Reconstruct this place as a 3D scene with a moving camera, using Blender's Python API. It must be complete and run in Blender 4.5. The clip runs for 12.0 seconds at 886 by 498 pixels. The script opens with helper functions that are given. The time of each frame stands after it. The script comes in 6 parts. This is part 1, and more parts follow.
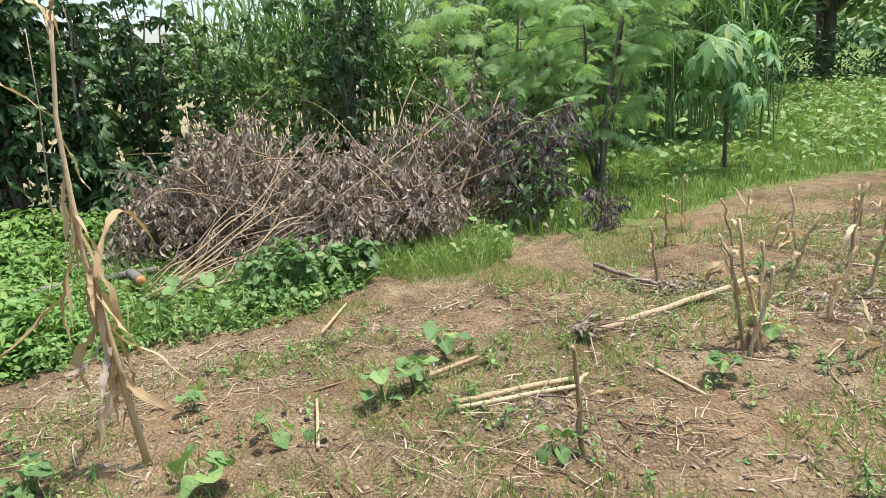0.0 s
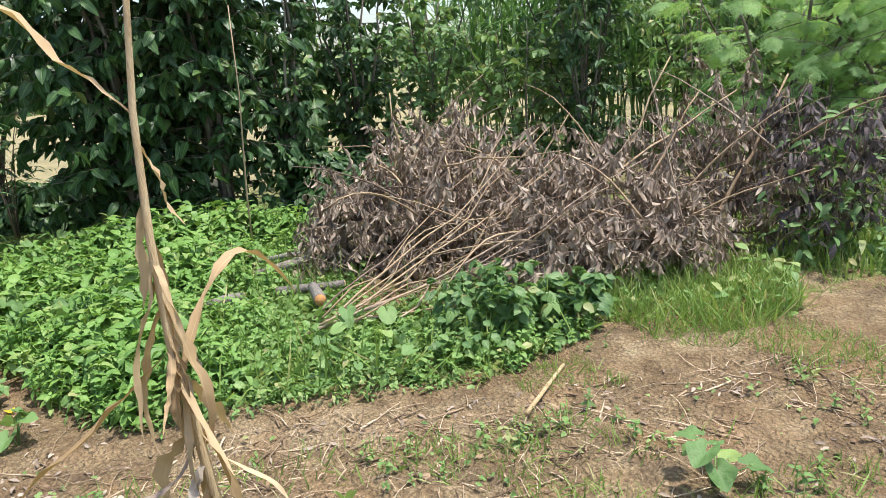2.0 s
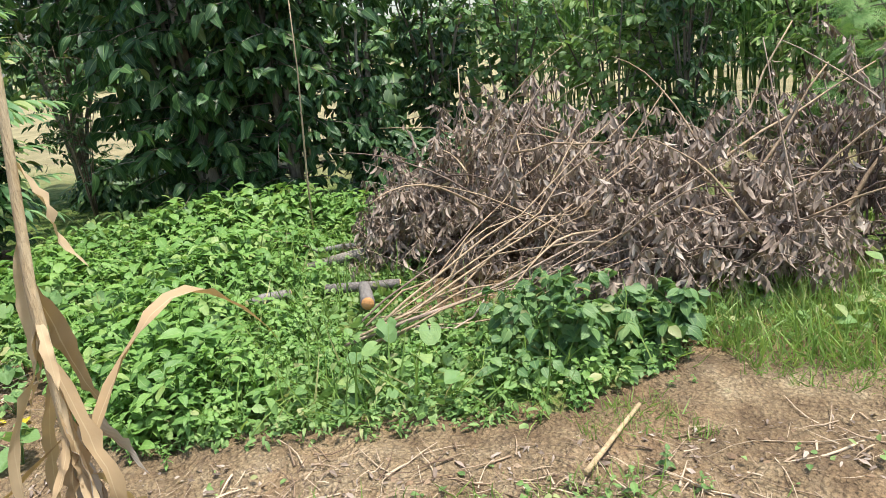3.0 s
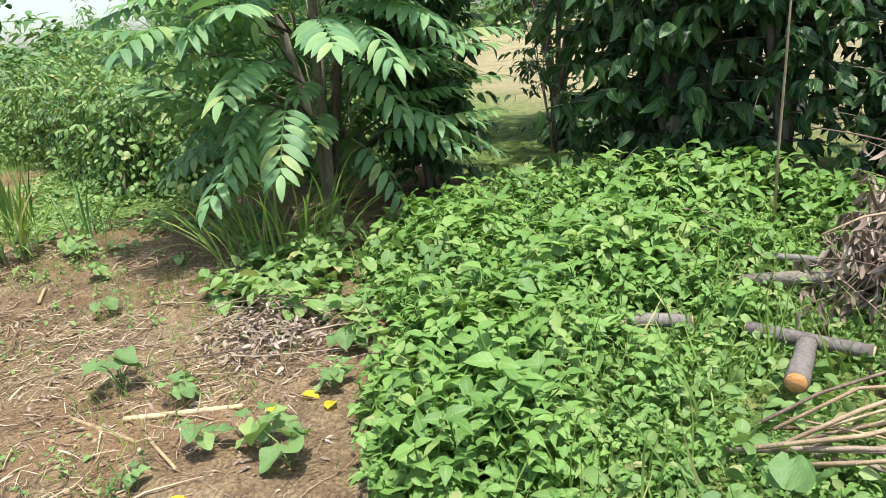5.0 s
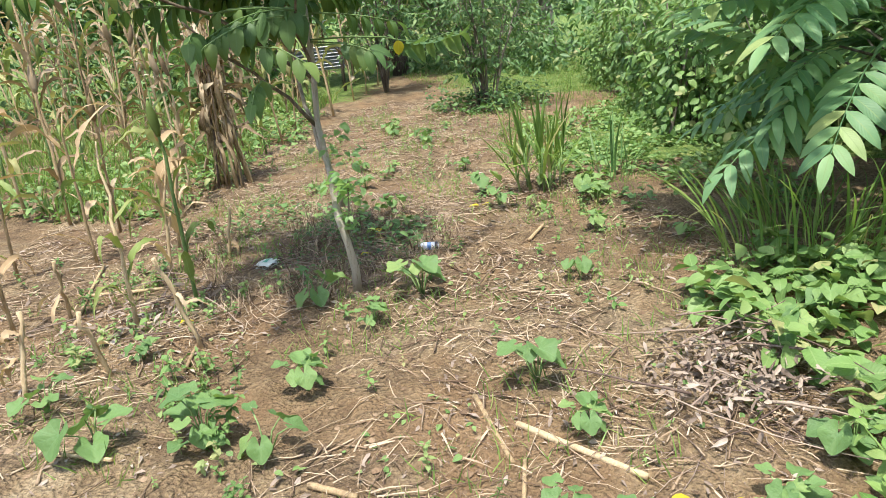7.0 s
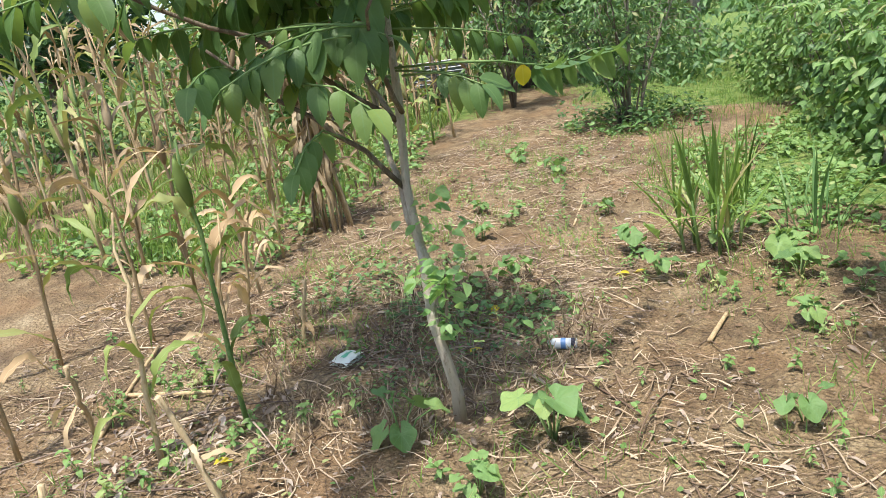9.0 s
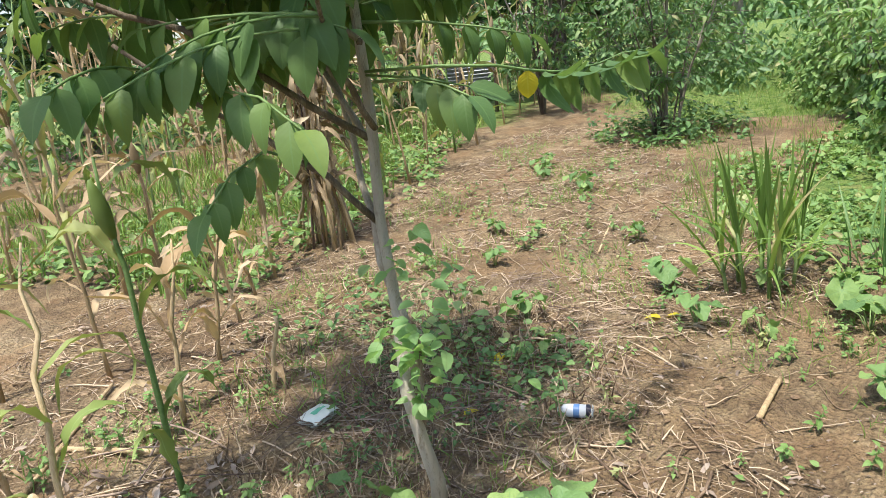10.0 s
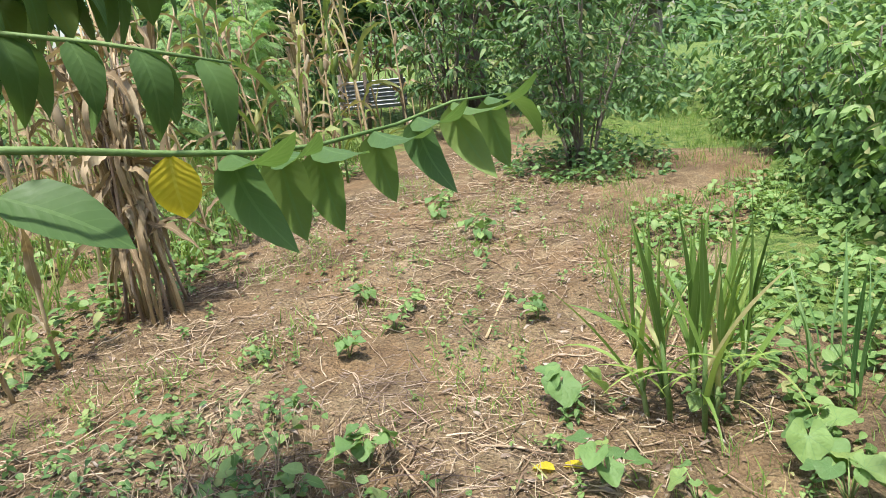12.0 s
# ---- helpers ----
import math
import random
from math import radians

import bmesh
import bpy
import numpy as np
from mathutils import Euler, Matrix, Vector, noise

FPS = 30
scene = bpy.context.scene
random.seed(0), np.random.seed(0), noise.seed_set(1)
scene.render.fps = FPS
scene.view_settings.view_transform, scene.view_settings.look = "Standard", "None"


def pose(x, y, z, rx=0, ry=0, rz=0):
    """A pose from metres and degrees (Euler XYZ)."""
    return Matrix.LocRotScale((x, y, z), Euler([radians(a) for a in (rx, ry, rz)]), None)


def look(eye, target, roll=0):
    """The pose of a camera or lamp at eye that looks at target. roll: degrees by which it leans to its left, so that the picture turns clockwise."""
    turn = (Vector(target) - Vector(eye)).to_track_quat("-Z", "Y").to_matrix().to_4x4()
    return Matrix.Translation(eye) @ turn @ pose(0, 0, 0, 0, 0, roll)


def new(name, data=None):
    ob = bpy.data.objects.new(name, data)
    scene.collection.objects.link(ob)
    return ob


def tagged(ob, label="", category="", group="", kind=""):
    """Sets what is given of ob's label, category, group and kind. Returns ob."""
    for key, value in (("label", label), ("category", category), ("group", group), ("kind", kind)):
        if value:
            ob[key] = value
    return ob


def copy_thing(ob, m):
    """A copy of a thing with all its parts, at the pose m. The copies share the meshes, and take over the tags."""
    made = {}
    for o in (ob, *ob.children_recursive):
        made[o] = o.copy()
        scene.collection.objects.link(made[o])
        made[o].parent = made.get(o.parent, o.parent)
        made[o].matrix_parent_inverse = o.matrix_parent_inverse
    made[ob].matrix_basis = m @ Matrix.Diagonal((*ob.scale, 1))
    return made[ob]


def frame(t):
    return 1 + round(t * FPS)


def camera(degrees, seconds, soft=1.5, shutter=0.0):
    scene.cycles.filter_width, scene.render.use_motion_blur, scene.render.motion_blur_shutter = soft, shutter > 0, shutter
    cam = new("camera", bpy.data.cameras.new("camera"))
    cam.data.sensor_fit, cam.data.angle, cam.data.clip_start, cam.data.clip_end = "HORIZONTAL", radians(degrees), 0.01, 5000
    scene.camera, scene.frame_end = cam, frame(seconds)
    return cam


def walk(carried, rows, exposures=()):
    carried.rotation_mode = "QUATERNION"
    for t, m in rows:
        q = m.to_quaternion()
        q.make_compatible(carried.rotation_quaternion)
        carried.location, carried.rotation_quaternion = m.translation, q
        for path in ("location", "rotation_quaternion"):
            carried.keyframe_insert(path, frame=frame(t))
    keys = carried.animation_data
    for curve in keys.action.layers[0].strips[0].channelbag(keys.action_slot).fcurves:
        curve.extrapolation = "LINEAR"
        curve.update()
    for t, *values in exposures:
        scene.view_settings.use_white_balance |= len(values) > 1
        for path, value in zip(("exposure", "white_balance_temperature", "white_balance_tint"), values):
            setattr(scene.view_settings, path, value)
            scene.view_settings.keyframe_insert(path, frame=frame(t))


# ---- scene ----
cam = camera(63.5, 12.0, soft=0.85)
METRES, EYE, TILT, LEAN, TURN = 8.0, 1.67, 0.0, 0.0, 0.0
ROWS = [
    (0.0, 0.0, 0.0, 0.0, -1.09, -14.9, 4.12),
    (0.5, -0.0009, 0.0403, -0.0057, 2.39, -15.77, 2.96),
    (1.0, -0.009, 0.0749, -0.0075, 6.36, -16.64, 3.51),
    (1.5, -0.0257, 0.1217, -0.0041, 9.57, -15.88, 4.27),
    (2.0, -0.0276, 0.1725, -0.0076, 16.4, -14.66, 4.81),
    (2.5, -0.0245, 0.2145, -0.0081, 21.18, -15.28, 5.39),
    (4.5, -0.0713, 0.3873, -0.0148, 46.75, -18.79, 6.16),
    (5.0, -0.0971, 0.4273, -0.018, 64.72, -17.52, 6.09),
    (5.5, -0.1156, 0.451, -0.0154, 77.21, -17.49, 4.41),
    (6.0, -0.1504, 0.4699, -0.0192, 82.74, -18.7, 4.01),
    (6.5, -0.1844, 0.4829, -0.0209, 96.19, -18.92, 4.24),
    (7.0, -0.2191, 0.4815, -0.0223, 110.19, -18.4, 5.34),
    (7.5, -0.2565, 0.4632, -0.0191, 114.23, -18.47, 6.73),
    (9.5, -0.4125, 0.4068, -0.0224, 121.94, -16.21, 7.12),
    (10.0, -0.4498, 0.394, -0.0252, 122.99, -16.17, 6.66),
    (10.5, -0.49, 0.3787, -0.0235, 122.83, -16.24, 5.9),
    (11.0, -0.5333, 0.3787, -0.0253, 123.1, -15.7, 4.82),
    (11.5, -0.5696, 0.3742, -0.028, 121.21, -15.46, 4.5),
    (12.0, -0.6075, 0.3603, -0.0269, 117.56, -15.72, 5.02),
]
EXPOSURES = [(0.0, 0.94), (4.5, 1.06), (12.0, 1.03)]
walk(cam, [(t, pose(0, 0, EYE, TILT, LEAN, TURN) @ pose(METRES * x, METRES * y, METRES * z, 90 + pitch, roll, yaw)) for t, x, y, z, yaw, pitch, roll in ROWS], EXPOSURES)

# ---- light ----
SUN = Vector((0.3, 0.02, 1.0)).normalized()
world = bpy.data.worlds.new("sky")
scene.world = world
world.use_nodes = True
wn, wl = world.node_tree.nodes, world.node_tree.links
sky = wn.new("ShaderNodeTexSky")
sky.sky_type = "NISHITA"
sky.sun_disc = False
sky.sun_elevation = math.asin(SUN.z)
sky.sun_rotation = math.atan2(SUN.x, SUN.y)
sky.air_density, sky.dust_density, sky.ozone_density = 1.0, 2.5, 1.0
wl.new(sky.outputs[0], wn["Background"].inputs[0])
wn["Background"].inputs[1].default_value = 0.15
sun = new("sun", bpy.data.lights.new("sun", "SUN"))
sun.data.energy, sun.data.angle, sun.data.color = 3.2, radians(2.0), (1.0, 0.965, 0.91)
sun.matrix_world = look(SUN * 30, (0, 0, 0))

# ---- materials ----
def nodes(name):
    m = bpy.data.materials.new(name)
    m.use_nodes = True
    return m, m.node_tree.nodes, m.node_tree.links, m.node_tree.nodes["Principled BSDF"]


def ramp(n, stops):
    r = n.new("ShaderNodeValToRGB")
    e = r.color_ramp.elements
    while len(e) < len(stops):
        e.new(0.5)
    for el, (p, c) in zip(e, stops):
        el.position, el.color = p, (*c, 1)
    return r


def math_node(n, l, op, a, b=None):
    q = n.new("ShaderNodeMath")
    q.operation = op
    for k, v in enumerate((a, b)):
        if v is None:
            continue
        if isinstance(v, (int, float)):
            q.inputs[k].default_value = v
        else:
            l.new(v, q.inputs[k])
    return q.outputs[0]


def noise_node(n, l, scale, detail=3, coord=None, rough=0.6):
    q = n.new("ShaderNodeTexNoise")
    q.inputs["Scale"].default_value, q.inputs["Detail"].default_value, q.inputs["Roughness"].default_value = scale, detail, rough
    if coord is not None:
        l.new(coord, q.inputs["Vector"])
    return q.outputs["Fac"]


def mix_col(n, l, fac, a, b, blend="MIX"):
    q = n.new("ShaderNodeMix")
    q.data_type, q.blend_type = "RGBA", blend
    for key, v in ((0, fac), (6, a), (7, b)):
        if isinstance(v, (int, float)):
            q.inputs[key].default_value = v
        elif isinstance(v, tuple):
            q.inputs[key].default_value = (*v, 1)
        else:
            l.new(v, q.inputs[key])
    return q.outputs[2]


def leaf_mat(name, stops, vein=(0.3, 0.42, 0.16), rough=0.45, trans=0.35, veins=9.0, relief=0.35):
    """Foliage: a colour for each leaf, midrib and side veins along the blade, light through it."""
    m, n, l, p = nodes(name)
    geo, inf, uv = n.new("ShaderNodeNewGeometry"), n.new("ShaderNodeObjectInfo"), n.new("ShaderNodeUVMap")
    pick = math_node(n, l, "FRACT", math_node(n, l, "ADD", geo.outputs["Random Per Island"], inf.outputs["Random"]))
    col = ramp(n, stops)
    l.new(pick, col.inputs[0])
    big = noise_node(n, l, 1.3, 2, geo.outputs["Position"])
    fine = noise_node(n, l, 90, 3, geo.outputs["Position"])
    c = mix_col(n, l, math_node(n, l, "MULTIPLY", big, 0.34), col.outputs[0], tuple(v * 0.7 for v in stops[0][1]))
    c = mix_col(n, l, math_node(n, l, "MULTIPLY", noise_node(n, l, 28, 4, geo.outputs["Position"]), 0.4), c, tuple(v * 0.62 for v in stops[len(stops) // 2][1]))
    sep = n.new("ShaderNodeSeparateXYZ")
    l.new(uv.outputs[0], sep.inputs[0])
    off = math_node(n, l, "ABSOLUTE", math_node(n, l, "SUBTRACT", sep.outputs[0], 0.5))
    rib = math_node(n, l, "LESS_THAN", off, 0.035)
    lat = math_node(n, l, "SINE", math_node(n, l, "MULTIPLY", math_node(n, l, "SUBTRACT", sep.outputs[1], math_node(n, l, "MULTIPLY", off, 0.5)), veins * 6.283))
    latm = math_node(n, l, "MULTIPLY", math_node(n, l, "GREATER_THAN", lat, 0.9), 0.14)
    c = mix_col(n, l, math_node(n, l, "MAXIMUM", math_node(n, l, "MULTIPLY", rib, 0.5), latm), c, vein)
    l.new(c, p.inputs["Base Color"])
    rg = math_node(n, l, "ADD", math_node(n, l, "MULTIPLY", fine, 0.25), rough - 0.12)
    l.new(rg, p.inputs["Roughness"])
    p.inputs["Specular IOR Level"].default_value = 0.35
    bump = n.new("ShaderNodeBump")
    bump.inputs["Strength"].default_value, bump.inputs["Distance"].default_value = relief, 0.003
    l.new(math_node(n, l, "ADD", math_node(n, l, "MULTIPLY", lat, 0.3), fine), bump.inputs["Height"])
    l.new(bump.outputs[0], p.inputs["Normal"])
    tr = n.new("ShaderNodeBsdfTranslucent")
    l.new(mix_col(n, l, 1.0, c, (1.0, 1.0, 0.6), "MULTIPLY"), tr.inputs[0])
    mx = n.new("ShaderNodeMixShader")
    mx.inputs[0].default_value = trans
    l.new(p.outputs[0], mx.inputs[1])
    l.new(tr.outputs[0], mx.inputs[2])
    l.new(mx.outputs[0], n["Material Output"].inputs[0])
    return m


def rough_mat(name, stops, scale=8, stretch=(1, 1, 1), rough=0.85, bump=0.6, dist=0.01, island=0.4):
    """Bark, straw, dead wood: noise of two sizes and a shade for each piece."""
    m, n, l, p = nodes(name)
    tc, geo, inf = n.new("ShaderNodeTexCoord"), n.new("ShaderNodeNewGeometry"), n.new("ShaderNodeObjectInfo")
    mp = n.new("ShaderNodeMapping")
    mp.inputs["Scale"].default_value = stretch
    l.new(tc.outputs["Object"], mp.inputs[0])
    a, b = noise_node(n, l, scale, 5, mp.outputs[0]), noise_node(n, l, scale * 7, 3, mp.outputs[0])
    f = math_node(n, l, "ADD", math_node(n, l, "MULTIPLY", a, 0.65), math_node(n, l, "MULTIPLY", b, 0.35))
    pick = math_node(n, l, "FRACT", math_node(n, l, "ADD", geo.outputs["Random Per Island"], inf.outputs["Random"]))
    f = math_node(n, l, "ADD", f, math_node(n, l, "MULTIPLY", math_node(n, l, "SUBTRACT", pick, 0.5), island))
    r = ramp(n, stops)
    l.new(f, r.inputs[0])
    l.new(r.outputs[0], p.inputs["Base Color"])
    p.inputs["Roughness"].default_value = rough
    p.inputs["Specular IOR Level"].default_value = 0.25
    bp = n.new("ShaderNodeBump")
    bp.inputs["Strength"].default_value, bp.inputs["Distance"].default_value = bump, dist
    l.new(b, bp.inputs["Height"])
    l.new(bp.outputs[0], p.inputs["Normal"])
    return m


G = leaf_mat
BEAN = G("bean_leaf", [(0, (0.11, 0.24, 0.055)), (0.4, (0.18, 0.35, 0.08)), (0.85, (0.26, 0.44, 0.11)), (1, (0.37, 0.47, 0.16))])
SQUASH = G("squash_leaf", [(0, (0.101, 0.210, 0.070)), (0.55, (0.192, 0.342, 0.113)), (0.94, (0.334, 0.474, 0.156)), (1, (0.36, 0.46, 0.14))], vein=(0.17, 0.31, 0.13), veins=5, rough=0.55)
DARK = G("dark_leaf", [(0, (0.028, 0.075, 0.033)), (0.6, (0.056, 0.133, 0.051)), (0.95, (0.105, 0.212, 0.063)), (1, (0.275, 0.297, 0.090))], rough=0.4, trans=0.32)
MID = G("shrub_leaf", [(0, (0.072, 0.163, 0.062)), (0.5, (0.134, 0.268, 0.087)), (0.9, (0.241, 0.384, 0.132)), (1, (0.508, 0.442, 0.209))])
BRIGHT = G("vine_leaf", [(0, (0.102, 0.211, 0.059)), (0.5, (0.204, 0.369, 0.101)), (0.9, (0.338, 0.479, 0.167)), (1, (0.541, 0.479, 0.234))])
FROND = G("pinnate_leaf", [(0, (0.128, 0.293, 0.149)), (0.5, (0.236, 0.447, 0.202)), (0.9, (0.383, 0.600, 0.262)), (1, (0.619, 0.677, 0.262))], rough=0.42, veins=11, trans=0.45)
NEARLEAF = G("young_tree_leaf", [(0, (0.095, 0.189, 0.065)), (0.6, (0.158, 0.272, 0.078)), (1, (0.281, 0.376, 0.090))], vein=(0.17, 0.29, 0.1), rough=0.5, veins=9, trans=0.42, relief=0.12)
FEATHER = G("feathery_leaf", [(0, (0.265, 0.489, 0.185)), (0.6, (0.409, 0.644, 0.265)), (1, (0.555, 0.747, 0.356))], trans=0.55)
GRASS = G("grass_blade", [(0, (0.119, 0.233, 0.053)), (0.5, (0.237, 0.396, 0.087)), (0.85, (0.385, 0.512, 0.140)), (1, (0.623, 0.466, 0.280))], trans=0.4, veins=0)
CANE = G("cane_blade", [(0, (0.084, 0.2, 0.065)), (0.6, (0.168, 0.33, 0.104)), (1, (0.336, 0.44, 0.208))], trans=0.35, veins=0, vein=(0.34, 0.45, 0.25))
YELLOW = G("yellow_leaf", [(0, (0.72, 0.58, 0.04)), (1, (0.85, 0.72, 0.07))], vein=(0.75, 0.66, 0.1), trans=0.5)
CORNDRY = G("dry_corn_leaf", [(0, (0.38, 0.255, 0.13)), (0.5, (0.58, 0.42, 0.24)), (1, (0.74, 0.59, 0.4))], vein=(0.6, 0.48, 0.3), rough=0.7, trans=0.25, veins=0)
CORNFIELD = G("weathered_corn_leaf", [(0, (0.150, 0.099, 0.050)), (0.45, (0.299, 0.216, 0.113)), (0.85, (0.458, 0.360, 0.225)), (1, (0.598, 0.513, 0.360))], vein=(0.5, 0.4, 0.25), rough=0.75, trans=0.2, veins=0)
CORNGREEN = G("turning_corn_leaf", [(0, (0.16, 0.25, 0.06)), (0.5, (0.28, 0.36, 0.1)), (1, (0.5, 0.42, 0.2))], rough=0.55, trans=0.3, veins=0)
DEAD = G("dead_leaf", [(0, (0.14, 0.1, 0.07)), (0.35, (0.29, 0.22, 0.165)), (0.75, (0.46, 0.37, 0.29)), (1, (0.62, 0.54, 0.44))], vein=(0.3, 0.23, 0.19), rough=0.75, trans=0.12)
DEADGREY = G("withered_leaf", [(0, (0.06, 0.05, 0.05)), (0.6, (0.15, 0.12, 0.115)), (1, (0.28, 0.235, 0.22))], vein=(0.2, 0.17, 0.17), rough=0.8, trans=0.1)
STRAW = rough_mat("straw", [(0.2, (0.15, 0.1, 0.065)), (0.5, (0.32, 0.23, 0.145)), (0.8, (0.52, 0.41, 0.28))], 14, island=0.9)
STALK = rough_mat("dry_stalk", [(0.25, (0.22, 0.15, 0.08)), (0.5, (0.46, 0.34, 0.19)), (0.75, (0.64, 0.51, 0.32))], 9, (4, 4, 0.6), island=0.3)
TWIG = rough_mat("dead_twig", [(0.3, (0.13, 0.09, 0.07)), (0.5, (0.27, 0.2, 0.15)), (0.8, (0.46, 0.36, 0.27))], 6, (3, 3, 0.6), island=0.5)
POLE = rough_mat("pale_pole_bark", [(0.3, (0.23, 0.155, 0.095)), (0.55, (0.42, 0.31, 0.195)), (0.8, (0.6, 0.47, 0.325))], 7, (4, 4, 0.5), island=0.2)
BARK = rough_mat("bark", [(0.3, (0.09, 0.07, 0.055)), (0.5, (0.2, 0.165, 0.13)), (0.75, (0.36, 0.32, 0.26))], 8, (3, 3, 0.7), bump=0.8, dist=0.02)
PALEBARK = rough_mat("pale_bark", [(0.32, (0.13, 0.1, 0.07)), (0.5, (0.3, 0.245, 0.18)), (0.7, (0.46, 0.4, 0.31))], 9, (4, 4, 0.6), bump=0.5)
LOGBARK = rough_mat("grey_log_bark", [(0.3, (0.09, 0.08, 0.07)), (0.5, (0.19, 0.17, 0.15)), (0.75, (0.3, 0.28, 0.25))], 12, (4, 4, 0.6), bump=0.7)
TRUNKBARK = rough_mat("streaked_pale_bark", [(0.34, (0.12, 0.085, 0.06)), (0.47, (0.36, 0.285, 0.2)), (0.62, (0.6, 0.53, 0.42))], 11, (5, 5, 0.7), bump=1.0, dist=0.012)
CUTWOOD = rough_mat("fresh_cut_wood", [(0.3, (0.55, 0.27, 0.1)), (0.6, (0.7, 0.42, 0.2)), (0.8, (0.78, 0.56, 0.33))], 20)
CLOD = rough_mat("soil_clod", [(0.3, (0.12, 0.08, 0.05)), (0.55, (0.24, 0.16, 0.095)), (0.8, (0.34, 0.25, 0.16))], 20, island=0.5, rough=0.95)
GREENSTEM = rough_mat("green_stem", [(0.3, (0.12, 0.2, 0.06)), (0.7, (0.26, 0.36, 0.14))], 12, rough=0.55, bump=0.2)


def ground_mat():
    m, n, l, p = nodes("soil")
    geo, at = n.new("ShaderNodeNewGeometry"), n.new("ShaderNodeAttribute")
    at.attribute_name = "turf"
    pos = geo.outputs["Position"]
    big, mid, fine = noise_node(n, l, 0.9, 4, pos), noise_node(n, l, 6, 5, pos), noise_node(n, l, 55, 4, pos)
    s = ramp(n, [(0.36, (0.125, 0.084, 0.048)), (0.45, (0.235, 0.163, 0.09)), (0.53, (0.345, 0.255, 0.145)), (0.63, (0.48, 0.38, 0.235))])
    l.new(math_node(n, l, "ADD", math_node(n, l, "MULTIPLY", big, 0.45), math_node(n, l, "ADD", math_node(n, l, "MULTIPLY", mid, 0.35), math_node(n, l, "MULTIPLY", fine, 0.2))), s.inputs[0])
    crumbs = n.new("ShaderNodeTexVoronoi")
    crumbs.inputs["Scale"].default_value = 48
    l.new(pos, crumbs.inputs["Vector"])
    c = mix_col(n, l, math_node(n, l, "MULTIPLY", math_node(n, l, "GREATER_THAN", crumbs.outputs["Distance"], 0.5), 0.35), s.outputs[0], (0.085, 0.055, 0.038))
    hum = ramp(n, [(0.5, (0, 0, 0)), (0.66, (0.75, 0.75, 0.75))])
    l.new(noise_node(n, l, 2.3, 6, pos, 0.7), hum.inputs[0])
    c = mix_col(n, l, hum.outputs[0], c, (0.13, 0.092, 0.06))
    red = ramp(n, [(0.48, (0, 0, 0)), (0.62, (0.6, 0.6, 0.6))])
    l.new(noise_node(n, l, 1.1, 5, pos, 0.65), red.inputs[0])
    c = mix_col(n, l, red.outputs[0], c, mix_col(n, l, mid, (0.2, 0.115, 0.058), (0.44, 0.29, 0.155)))
    g = ramp(n, [(0.35, (0.07, 0.13, 0.03)), (0.5, (0.16, 0.24, 0.06)), (0.7, (0.27, 0.29, 0.1))])
    l.new(mid, g.inputs[0])
    tf = ramp(n, [(0.42, (0, 0, 0)), (0.6, (1, 1, 1))])
    l.new(math_node(n, l, "ADD", at.outputs["Fac"], math_node(n, l, "MULTIPLY", math_node(n, l, "SUBTRACT", mid, 0.5), 0.8)), tf.inputs[0])
    c = mix_col(n, l, tf.outputs[0], c, g.outputs[0])
    far = n.new("ShaderNodeAttribute")
    far.attribute_name = "field"
    f = ramp(n, [(0.3, (0.26, 0.235, 0.12)), (0.6, (0.40, 0.34, 0.185))])
    l.new(big, f.inputs[0])
    c = mix_col(n, l, far.outputs["Fac"], c, f.outputs[0])
    l.new(c, p.inputs["Base Color"])
    p.inputs["Roughness"].default_value = 0.95
    p.inputs["Specular IOR Level"].default_value = 0.15
    bp = n.new("ShaderNodeBump")
    bp.inputs["Strength"].default_value, bp.inputs["Distance"].default_value = 1.0, 0.045
    l.new(math_node(n, l, "ADD", mid, math_node(n, l, "SUBTRACT", fine, math_node(n, l, "MULTIPLY", crumbs.outputs["Distance"], 0.5))), bp.inputs["Height"])
    l.new(bp.outputs[0], p.inputs["Normal"])
    return m


def plain(name, col, rough=0.5, metal=0.0, scale=30, vary=0.25):
    m, n, l, p = nodes(name)
    geo = n.new("ShaderNodeNewGeometry")
    f = noise_node(n, l, scale, 4, geo.outputs["Position"])
    l.new(mix_col(n, l, math_node(n, l, "MULTIPLY", f, vary), col, tuple(v * 0.35 for v in col)), p.inputs["Base Color"])
    p.inputs["Roughness"].default_value, p.inputs["Metallic"].default_value = rough, metal
    return m


# ---- mesh tools ----
RNG = np.random.default_rng(11)


def rnd(a, b, n=None):
    return RNG.uniform(a, b, n)


def unit(v):
    v = np.asarray(v, float)
    return v / np.maximum(np.linalg.norm(v, axis=-1, keepdims=True), 1e-9)


